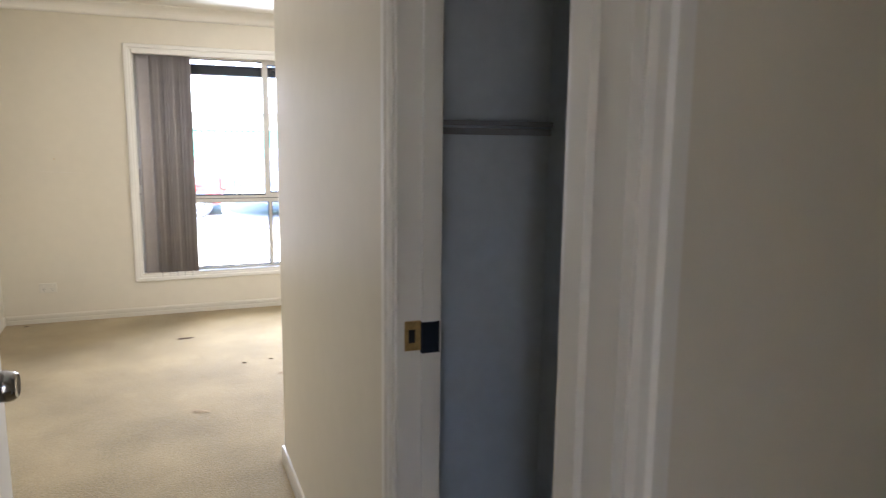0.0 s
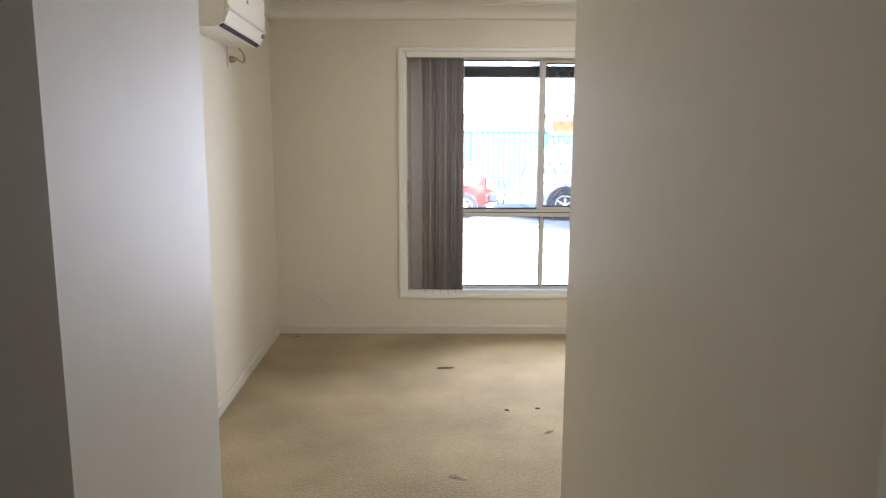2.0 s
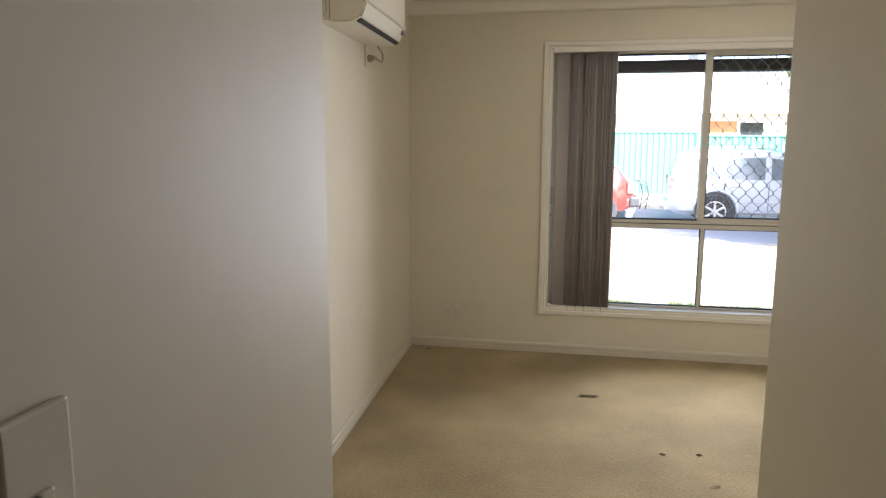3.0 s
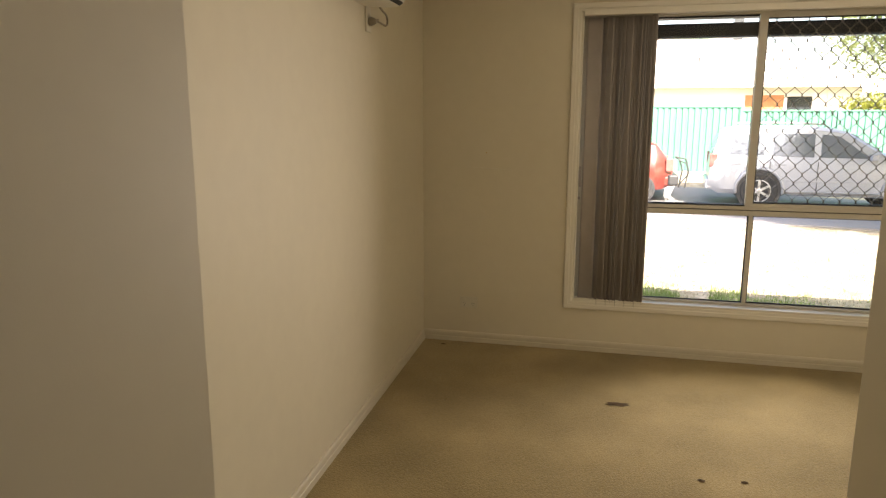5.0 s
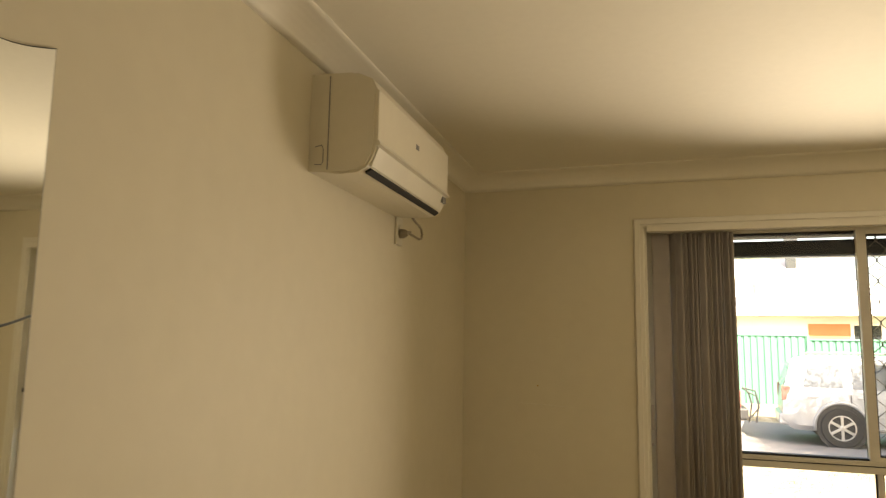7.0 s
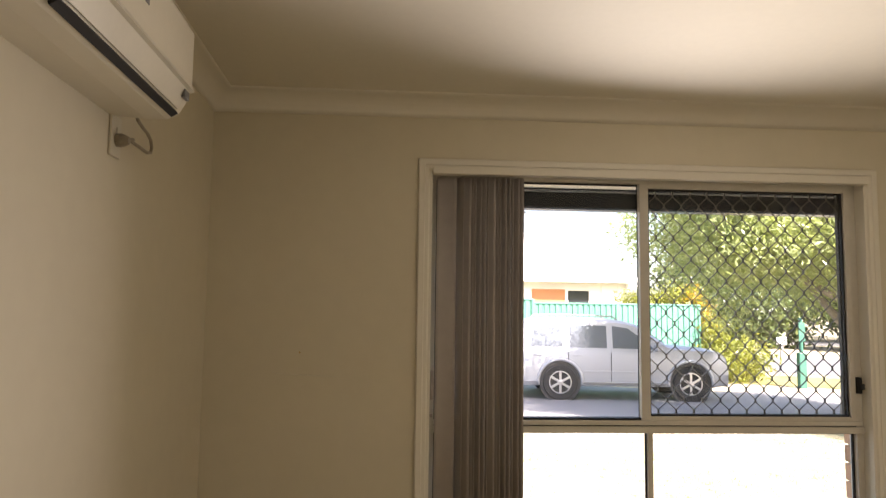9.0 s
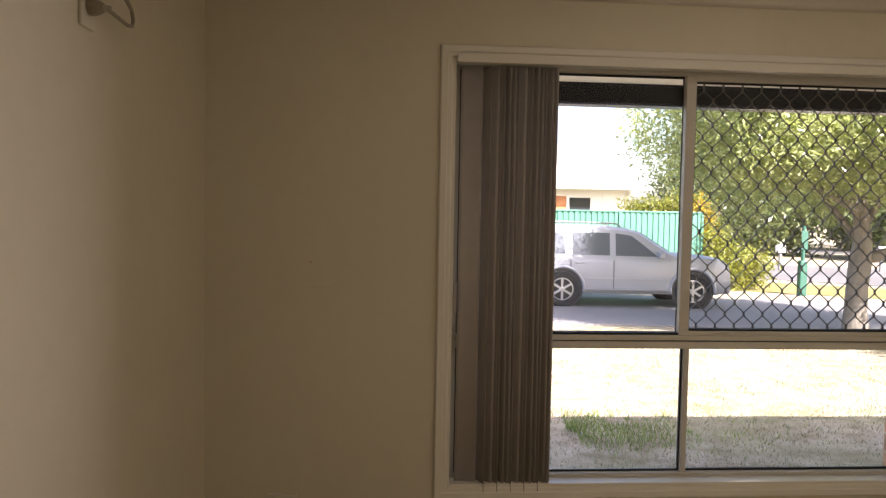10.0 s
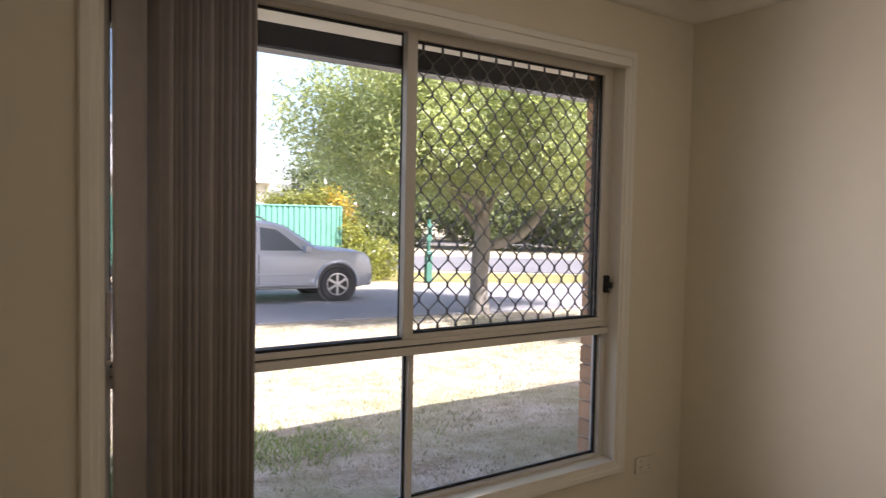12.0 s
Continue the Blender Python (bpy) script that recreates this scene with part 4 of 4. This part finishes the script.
blobs += [(TX - 3.35, TY + 0.3, 3.0, 0.62, 0.7, 0.6), (TX - 2.9, TY + 0.2, 3.7, 0.6, 0.7, 0.5), (TX - 1.95, TY + 0.3, 1.75, 0.45, 0.5, 0.45), (TX + 3.0, TY - 1.0, 2.6, 1.0, 1.0, 1.0), (TX + 2.4, TY - 1.6, 3.8, 1.0, 1.0, 0.8), (TX - 0.4, TY - 1.8, 2.4, 0.8, 0.8, 0.45)]
foliage("crown", blobs, 190000, 0.053, M_LEAF, tree, 1, spread=3.2)
# unseen tree added beyond the view so that its shade falls on the lawn
shade_tree = tagged(new("tree"), "unseen leafy tree added to shade the edge of the lawn", "tree")
SX, SY = 10.6, 3.3
bm = bmesh.new()
tube(bm, [(SX, SY, ground_z(SX, SY) - 0.1), (SX, SY, 0.6), (SX + 0.05, SY, 1.6), (SX, SY, 2.6)], [0.16, 0.12, 0.10, 0.04], 10)
part("trunk", bm, M_BARK, shade_tree, smooth=True)
foliage("crown", [(SX + 0.9 * r5.uniform(-1, 1), SY + 0.9 * r5.uniform(-1, 1), 2.7 + 0.6 * r5.uniform(-1, 1), 0.7, 0.6, 0.5) for _ in range(9)], 14000, 0.09, M_LEAF, shade_tree, 5)

bush = tagged(new("bush"), "yellow-green bush at the end of the fence", "bush")
bm = bmesh.new()
for i in range(5):
    limb(bm, (10.3, 16.3, ground_z(10.3, 16.3) - 0.05), (9.9 + 0.35 * i, 16.1 + 0.1 * i, 0.5 + 0.15 * (i % 3)), 0.03, 0.008, 0.1, 20 + i)
part("stem", bm, M_BARK, bush)
foliage("crown", [(10.1, 16.3, 0.10, 0.55, 0.5, 0.62), (10.75, 16.5, 0.0, 0.5, 0.45, 0.5), (11.2, 16.6, 0.05, 0.4, 0.45, 0.4), (9.95, 16.6, 0.8, 0.35, 0.4, 0.6)], 5200, 0.08, M_BUSH, bush, 2)
bush2 = tagged(new("bush"), "yellow-green shrub with orange flowers above the green fence", "bush")
bm = bmesh.new()
for i in range(5):
    limb(bm, (9.7, 17.3, ground_z(9.7, 17.3) - 0.05), (8.9 + 0.4 * i, 17.1, 1.9 + 0.1 * (i % 3)), 0.05, 0.012, 0.2, 40 + i)
part("stem", bm, M_BARK, bush2)
foliage("crown", [(9.4, 17.3, 1.75, 0.6, 0.4, 0.40), (8.3, 17.5, 1.70, 0.8, 0.4, 0.28)], 4200, 0.07, M_BUSH, bush2, 3)
foliage("blossom", [(9.85, 16.9, 1.35, 0.16, 0.25, 0.50), (9.6, 17.0, 1.95, 0.25, 0.25, 0.16)], 700, 0.06, M_BLOSSOM, bush2, 4, "orange-yellow flowers")


def far_tree(x, y, h, w, seed, material=None, label="distant leafy tree with dense dark green crown", group="distant trees"):
    t = tagged(new("tree"), label, "tree", group)
    z = ground_z(x, y)
    bm = bmesh.new()
    tube(bm, [(x, y, z - 0.1), (x + 0.05, y, z + h * 0.25), (x - 0.05, y, z + h * 0.5), (x, y, z + h * 0.75)], [0.28, 0.22, 0.16, 0.06], 8)
    part("trunk", bm, M_BARK, t, smooth=True)
    r = random.Random(seed)
    bl = [(x + r.uniform(-1, 1) * w * 0.6, y + r.uniform(-1, 1) * w * 0.6, z + h * (0.22 + 0.66 * r.random()), w * r.uniform(0.25, 0.45), w * r.uniform(0.25, 0.45), h * r.uniform(0.10, 0.2)) for _ in range(16)]
    foliage("crown", bl, 9000, 0.26, material or M_DISTLEAF, t, seed)
    return t


for i, (x, y, h, w) in enumerate(((22, 36, 4.5, 4), (27, 33, 4.2, 4), (32, 29, 5, 4.5), (37, 24, 5, 4.5), (24, 46, 7, 5), (33, 44, 8, 6), (41, 40, 7, 6), (48, 33, 8, 6), (54, 26, 9, 7), (28, 54, 9, 7), (38, 52, 9, 8), (52, 44, 10, 8), (60, 34, 9, 8), (64, 22, 9, 8))):
    far_tree(x, y, h, w, 60 + i)

# ---------- steel fence ----------
fence = tagged(new("steel_fence"), "green ribbed sheet-steel boundary fence", "fence")


def fence_panel(x0, x1, top):
    y = 16.5
    pitch = 0.165
    pts, x, k = [], x0, 0
    while x < x1 - 0.01:
        pts += [(x, 0.0), (min(x + pitch * 0.55, x1), 0.0), (min(x + pitch * 0.66, x1), 0.028), (min(x + pitch * 0.89, x1), 0.028)]
        x += pitch
    pts.append((x1, 0.0))
    vs, fs = [], []
    for px, d in pts:
        vs += [(px, y + d, ground_z(px, y) - 0.06), (px, y + d, top)]
    for i in range(len(pts) - 1):
        fs.append((2 * i, 2 * i + 2, 2 * i + 3, 2 * i + 1))
    raw("panel", vs, fs, M_FENCE, fence)
    part("rail", boxes((x0, x1, y - 0.02, y + 0.045, top - 0.01, top + 0.035), bevel=0.004), M_FENCE, fence)
    part("post", boxes((x1 - 0.035, x1 + 0.035, y - 0.03, y + 0.05, ground_z(x1, y) - 0.15, top + 0.02), bevel=0.004), M_FENCE, fence)


xs = [-9.55, -7.18, -4.81, -2.44, -0.07, 2.30, 4.67, 7.13, 9.56]
for i in range(8):
    fence_panel(xs[i], xs[i + 1], 1.77 if xs[i + 1] < 5 else 1.66)


# ---------- vehicles ----------
def loft(sections):
    """Skin over half-outlines given nose to tail as (x, [(y, z), ...]); mirrored to both sides."""
    bm = bmesh.new()
    rings = []
    for x, half in sections:
        ring = [bm.verts.new((x, y, z)) for y, z in half] + [bm.verts.new((x, -y, z)) for y, z in reversed(half) if y > 1e-6]
        rings.append(ring)
    n = len(rings[0])
    for a, b in zip(rings, rings[1:]):
        for i in range(n):
            bm.faces.new((a[i], a[(i + 1) % n], b[(i + 1) % n], b[i]))
    bm.faces.new(rings[0])
    bm.faces.new(list(reversed(rings[-1])))
    bmesh.ops.recalc_face_normals(bm, faces=bm.faces)
    return bm


def car(name, label, paint, m, length, width, height, belt, wheel_r, axles, profile, windows, boxy=0.0):
    """A parked car in its own frame: rear at x = 0, nose at x = length, the ground at z = 0. profile: (x, roof or bonnet height)."""
    c = tagged(new(name), label, "car", "parked cars")
    hw = width / 2

    def top_at(x):
        for (xa, za), (xb, zb) in zip(profile, profile[1:]):
            if xa <= x <= xb:
                return za + (zb - za) * (x - xa) / max(1e-6, xb - xa)
        return profile[-1][1]

    def half(x):
        zt = top_at(x)
        end = min(x, length - x)
        k = 0.80 + 0.10 * boxy + (0.20 - 0.10 * boxy) * smooth01(end / 0.45)
        b = min(belt, zt - 0.03)
        up = max(0.0, (zt - belt) / (height - belt))
        wr = hw * k * (0.97 - (0.20 - 0.06 * boxy) * up)
        lo = 0.30 + 0.10 * (1 - smooth01(end / 0.25))
        return [(0, lo), (hw * k * 0.9, lo), (hw * k * 0.985, lo + 0.10), (hw * k, 0.62), (hw * k * 0.985, b - 0.10), (hw * k * 0.955, b), (wr * 1.0, max(b, zt - 0.07)), (wr * 0.90, zt - 0.012), (wr * 0.5, zt + 0.008), (0, zt + 0.012)]

    stations = sorted({p[0] for p in profile} | {length * i / 30 for i in range(31)})
    body = part("body", loft([(x, half(x)) for x in stations]), paint, c, smooth=True)
    body.data.set_sharp_from_angle(angle=radians(32))

    def side_point(x, s, side, off):
        h = half(x)
        (y0, z0), (y1, z1) = h[5], h[6]
        return (x, side * (y0 + (y1 - y0) * s + off), z0 + (z1 - z0) * s)

    for side in (1, -1):
        for w in windows:
            vs = [side_point(x, s, side, 0.006) for x, s in w] + [side_point(x, s, side, -0.01) for x, s in w]
            n = len(w)
            raw("side_window", vs, [tuple(range(n)), tuple(range(2 * n - 1, n - 1, -1))] + [(i, (i + 1) % n, n + (i + 1) % n, n + i) for i in range(n)], M_CARGLASS, c, "dark tinted side window")
        for ax in axles:
            bm = bmesh.new()
            lathe(bm, [(wheel_r * (1.09 + 0.11 * boxy), 0), (wheel_r * (1.09 + 0.11 * boxy), 0.012)], 28, pose(ax, side * hw * 0.992, wheel_r * 1.04, -90 * side, 0, 0))
            part("wheel_arch", bm, M_BLACKP, c)
            wheel = new("wheel")
            wheel.parent = c
            wm = pose(ax, side * (hw - 0.17), wheel_r, -90 * side, 0, 0)
            bm = bmesh.new()
            lathe(bm, [(wheel_r * 0.62, 0.0), (wheel_r * 0.94, 0.0), (wheel_r, 0.03), (wheel_r, 0.19), (wheel_r * 0.95, 0.215), (wheel_r * 0.66, 0.21), (wheel_r * 0.62, 0.19)], 32, wm)
            part("tyre", bm, M_RUBBER, wheel)
            bm = bmesh.new()
            lathe(bm, [(wheel_r * 0.645, 0.14), (wheel_r * 0.645, 0.212), (wheel_r * 0.60, 0.214), (wheel_r * 0.57, 0.175)], 28, wm)
            part("rim", bm, M_ALLOY, wheel)
            bm = bmesh.new()
            lathe(bm, [(wheel_r * 0.60, 0.12), (wheel_r * 0.60, 0.165)], 28, wm)
            part("brake_well", bm, M_DARK, wheel)
            for k in range(6):
                bm = bmesh.new()
                box(bm, -0.026, 0.026, 0.02, wheel_r * 0.61, 0.17, 0.206, bevel=0.006, m=wm @ pose(0, 0, 0, 0, 0, 60 * k))
                part("spoke", bm, M_ALLOY, wheel)
            bm = bmesh.new()
            lathe(bm, [(0.05, 0.16), (0.05, 0.212), (0.03, 0.218)], 16, wm)
            part("hub_cap", bm, M_ALLOY, wheel)
        part("sill_guard", boxes((axles[0] + 0.45, axles[1] - 0.45, side * hw * 0.985 - 0.02, side * hw * 0.985 + 0.02, 0.32, 0.40), bevel=0.012), paint, c)
        part("wing_mirror", boxes((windows[-1][1][0] - 0.02, windows[-1][1][0] + 0.11, side * hw - 0.02 if side > 0 else -hw - 0.19, hw + 0.19 if side > 0 else -hw + 0.02, belt - 0.01, belt + 0.14), bevel=0.03), paint, c)
        part("tail_light", boxes((0.0, 0.16, side * hw * 0.84 - 0.055, side * hw * 0.84 + 0.055, belt - 0.22, belt + 0.08), bevel=0.02), M_TAIL, c, "red tail light")
        part("headlight", boxes((length - 0.26, length - 0.02, side * hw * 0.74 - 0.13, side * hw * 0.74 + 0.13, 0.68, 0.86), bevel=0.03), M_LAMP, c, "clear headlight")
        for dx in windows[:2] if len(windows) > 2 else windows[:1]:
            xh = dx[0][0] + 0.06
            part("door_handle", boxes((xh, xh + 0.20, side * hw * 0.985 - 0.012, side * hw * 0.985 + 0.028, belt - 0.15, belt - 0.11), bevel=0.008), paint, c)
        for w in windows[1:]:
            xg = w[0][0] - 0.05
            part("door_gap", boxes((xg, xg + 0.012, side * hw * 0.992 - 0.012, side * hw * 0.992 + 0.004, 0.42, belt - 0.06)), M_BLACKP, c)
    part("rear_bumper", boxes((-0.07, 0.22, -hw * 0.86, hw * 0.86, 0.38, 0.62), bevel=0.05), paint, c)
    part("front_bumper", boxes((length - 0.25, length + 0.04, -hw * 0.84, hw * 0.84, 0.32, 0.60), bevel=0.06), paint, c)
    part("grille", boxes((length - 0.04, length + 0.03, -hw * 0.45, hw * 0.45, 0.62, 0.82), bevel=0.02), M_BLACKP, c)
    c.matrix_world = m
    return c


suv = car("suv", "silver four-wheel-drive wagon parked on the driveway", M_SILVER, pose(4.41, 12.16, ground_z(5.5, 12.5) + 0.035, 0, 0, -5) @ pose(-1.05, 0.925 * 0.86, 0), 4.76, 1.85, 1.79, 1.10, 0.385, (1.05, 3.90),
          [(0, 0.74), (0.03, 1.10), (0.10, 1.40), (0.20, 1.64), (0.34, 1.74), (0.60, 1.785), (1.3, 1.80), (2.1, 1.785), (2.50, 1.745), (2.74, 1.68), (3.42, 1.235), (3.56, 1.20), (4.0, 1.175), (4.40, 1.13), (4.60, 1.08), (4.71, 0.99), (4.76, 0.80)],
          [[(0.40, 0.12), (1.12, 0.10), (1.06, 0.84), (0.50, 0.84)], [(1.28, 0.08), (2.09, 0.06), (2.09, 0.86), (1.28, 0.86)], [(2.22, 0.06), (3.14, 0.10), (2.78, 0.66), (2.56, 0.86), (2.22, 0.87)]], boxy=1.0)
for side in (1, -1):
    bm = bmesh.new()
    tube(bm, [(0.55, side * 0.66, 1.785), (0.62, side * 0.66, 1.85), (1.4, side * 0.66, 1.862), (2.25, side * 0.66, 1.84), (2.36, side * 0.66, 1.76)], 0.020, 6)
    part("roof_rail", bm, M_GREYP, suv, "grey roof rail")
    part("side_step", boxes((1.55, 3.40, side * 0.90 - 0.07, side * 0.90 + 0.07, 0.345, 0.395), bevel=0.015), M_GREYP, suv, "grey side step")
    part("door_moulding", boxes((1.58, 3.36, side * 0.925 - 0.012, side * 0.925 + 0.012, 0.60, 0.645), bevel=0.006), M_SILVER, suv)
    for ax in (1.05, 3.90):
        bm = bmesh.new()
        tube(bm, [(ax + 0.485 * math.cos(q), side * (0.925 + 0.012), 0.395 + 0.485 * math.sin(q)) for q in [math.radians(-8 + 14 * k) for k in range(15)]], 0.036, 6)
        part("wheel_flare", bm, M_SILVER, suv, smooth=True)
raw("rear_window", [(0.028, -0.64, 1.16), (0.028, 0.64, 1.16), (0.185, 0.58, 1.64), (0.185, -0.58, 1.64), (0.06, -0.64, 1.15), (0.06, 0.64, 1.15), (0.22, 0.58, 1.63), (0.22, -0.58, 1.63)],
    [(0, 1, 2, 3), (4, 7, 6, 5), (0, 4, 5, 1), (1, 5, 6, 2), (2, 6, 7, 3), (3, 7, 4, 0)], M_CARGLASS, suv, "dark tinted rear window")
raw("windscreen", [(3.40, -0.70, 1.268), (3.40, 0.70, 1.268), (2.80, 0.60, 1.662), (2.80, -0.60, 1.662), (3.38, -0.70, 1.24), (3.38, 0.70, 1.24), (2.78, 0.60, 1.635), (2.78, -0.60, 1.635)],
    [(0, 1, 2, 3), (4, 7, 6, 5), (0, 4, 5, 1), (1, 5, 6, 2), (2, 6, 7, 3), (3, 7, 4, 0)], M_CARGLASS, suv, "tinted windscreen")
red = car("hatchback", "red car with black rear bumper parked by the fence", M_RED, pose(2.62, 13.4, ground_z(1.8, 13.4) + 0.032, 0, 0, 180), 4.1, 1.75, 1.50, 0.95, 0.31, (0.72, 3.25),
          [(0, 0.80), (0.08, 0.98), (0.40, 1.38), (0.8, 1.47), (1.8, 1.50), (2.3, 1.44), (3.0, 1.02), (3.6, 0.92), (4.1, 0.72)],
          [[(0.55, 0.10), (1.25, 0.08), (1.25, 0.90), (0.80, 0.88)], [(1.34, 0.08), (2.55, 0.10), (2.25, 0.86), (1.34, 0.90)]])
part("bumper_guard", boxes((-0.14, 0.10, -0.80, 0.80, 0.40, 0.66), bevel=0.05), M_BLACKP, red, "black rear bumper guard")
rack = tagged(new("bicycle_rack"), "black folded bicycle rack behind the red car", "rack")
for k, (dx, dz) in enumerate(((0.0, 0.0), (0.14, 0.02))):
    bm = bmesh.new()
    tube(bm, [(2.78 + dx, 12.75, -0.15), (2.84 + dx, 12.75, 0.25), (2.78 + dx, 12.80, 0.50 + dz), (2.66, 12.8, 0.58)], 0.02, 6)
    part("rack_tube", bm, M_BLACKP, rack)
bm = bmesh.new()
tube(bm, [(2.80, 12.7, -0.05), (2.98, 12.7, 0.18), (2.92, 12.7, 0.42), (2.74, 12.7, 0.50)], 0.018, 6)
part("rack_arm", bm, M_BLACKP, rack)


# ---------- neighbouring houses ----------
def house(name, label, x0, x1, y0, y1, eave, ridge, base, wins, over=0.5):
    h = tagged(new(name), label, "house", "neighbouring houses")
    part("wall", boxes((x0, x1, y0, y1, base, eave)), M_HWALL, h)
    ym = (y0 + y1) / 2
    bm = bmesh.new()
    hip = min((y1 - y0) / 2, (x1 - x0) / 2 - 0.3)
    lo = [(x0 - over, y0 - over, eave), (x1 + over, y0 - over, eave), (x1 + over, y1 + over, eave), (x0 - over, y1 + over, eave)]
    vs = [bm.verts.new(v) for v in lo] + [bm.verts.new((x0 + hip, ym, ridge)), bm.verts.new((x1 - hip, ym, ridge))]
    for f in ((0, 1, 5, 4), (1, 2, 5), (2, 3, 4, 5), (3, 0, 4), (0, 3, 2, 1)):
        bm.faces.new([vs[i] for i in f])
    bmesh.ops.recalc_face_normals(bm, faces=bm.faces)
    roof_ob = part("roof", bm, M_HROOF, h)
    part("gutter", boxes((x0 - over - 0.05, x1 + over + 0.05, y0 - over - 0.12, y0 - over + 0.0, eave - 0.06, eave + 0.07), bevel=0.02), M_HFRAME, h)
    for wx0, wx1, wz0, wz1, m in wins:
        wdw = new("window")
        wdw.parent = h
        part("pane", boxes((wx0, wx1, y0 - 0.012, y0 + 0.02, wz0, wz1)), m, wdw)
        part("frame", boxes((wx0 - 0.05, wx0, y0 - 0.03, y0 + 0.02, wz0 - 0.05, wz1 + 0.05), (wx1, wx1 + 0.05, y0 - 0.03, y0 + 0.02, wz0 - 0.05, wz1 + 0.05), (wx0, wx1, y0 - 0.03, y0 + 0.02, wz1, wz1 + 0.05), (wx0, wx1, y0 - 0.03, y0 + 0.02, wz0 - 0.05, wz0)), M_HFRAME, wdw)
    return h


ha = house("house", "pale rendered house with light tiled roof behind the fence", -9, 9.25, 21.7, 29, 2.55, 4.9, -0.6,
           [(5.62, 6.86, 1.0, 2.25, M_HBRICK), (6.96, 7.74, 1.0, 2.20, M_HWIN), (8.25, 8.82, 0.0, 2.42, M_HFRAME), (2.6, 4.2, 1.2, 2.2, M_HFRAME), (-2.0, 0.2, 1.0, 2.3, M_HWIN)])
part("downpipe", boxes((9.10, 9.18, 21.56, 21.65, -0.6, 2.5), bevel=0.01), M_HFRAME, ha)
bm = bmesh.new()
lathe(bm, [(0.02, 0.0), (0.20, 0.03), (0.40, 0.10), (0.39, 0.11), (0.19, 0.045), (0.02, 0.02)], 24, pose(4.0, 21.3, 3.80, 70, 0, 20))
part("satellite_dish", bm, M_GREYP, ha, "grey satellite dish on the roof")
part("dish_mast", boxes((3.97, 4.03, 21.32, 21.38, 2.6, 3.85), bevel=0.01), M_GREYP, ha)
part("chimney", boxes((5.50, 5.84, 24.4, 24.7, 4.0, 5.40), (5.44, 5.90, 24.34, 24.76, 5.40, 5.50), bevel=0.01), M_HWIN, ha, "dark metal flue on the roof")
hb = house("house", "small pale house with tiled roof further off", 8.4, 13.4, 33.5, 39, 2.75, 4.4, -0.6,
           [(9.2, 10.4, 1.0, 2.2, M_HWIN), (11.0, 11.9, 1.2, 2.2, M_HBRICK)])

# ---------- street furniture ----------
post = tagged(new("service_post"), "green steel service pillar on the grass verge", "post")
PXX, PYY = 11.68, 14.96
pz = ground_z(PXX, PYY)
part("pillar", boxes((PXX - 0.10, PXX + 0.10, PYY - 0.08, PYY + 0.08, pz - 0.1, pz + 0.95), bevel=0.02), M_POST, post)
bm = bmesh.new()
lathe(bm, [(0.05, 0.0), (0.05, 0.95)], 12, pose(PXX, PYY, pz + 0.93))
part("pole", bm, M_POST, post)
part("sign_plate", boxes((PXX - 0.09, PXX + 0.09, PYY - 0.062, PYY - 0.05, pz + 1.25, pz + 1.75), bevel=0.004), M_POST, post)
for i, (x, y) in enumerate(((16.3, 24.0), (20.6, 24.0))):
    lb = tagged(new("letterbox"), "small white letterbox on a post by the street", "letterbox")
    z = ground_z(x, y)
    part("box", boxes((x - 0.16, x + 0.16, y - 0.12, y + 0.12, z + 0.75, z + 1.05), bevel=0.02), M_HFRAME, lb)
    part("stake", boxes((x - 0.05, x + 0.05, y - 0.05, y + 0.05, z - 0.1, z + 0.76), bevel=0.006), M_GREYP, lb)
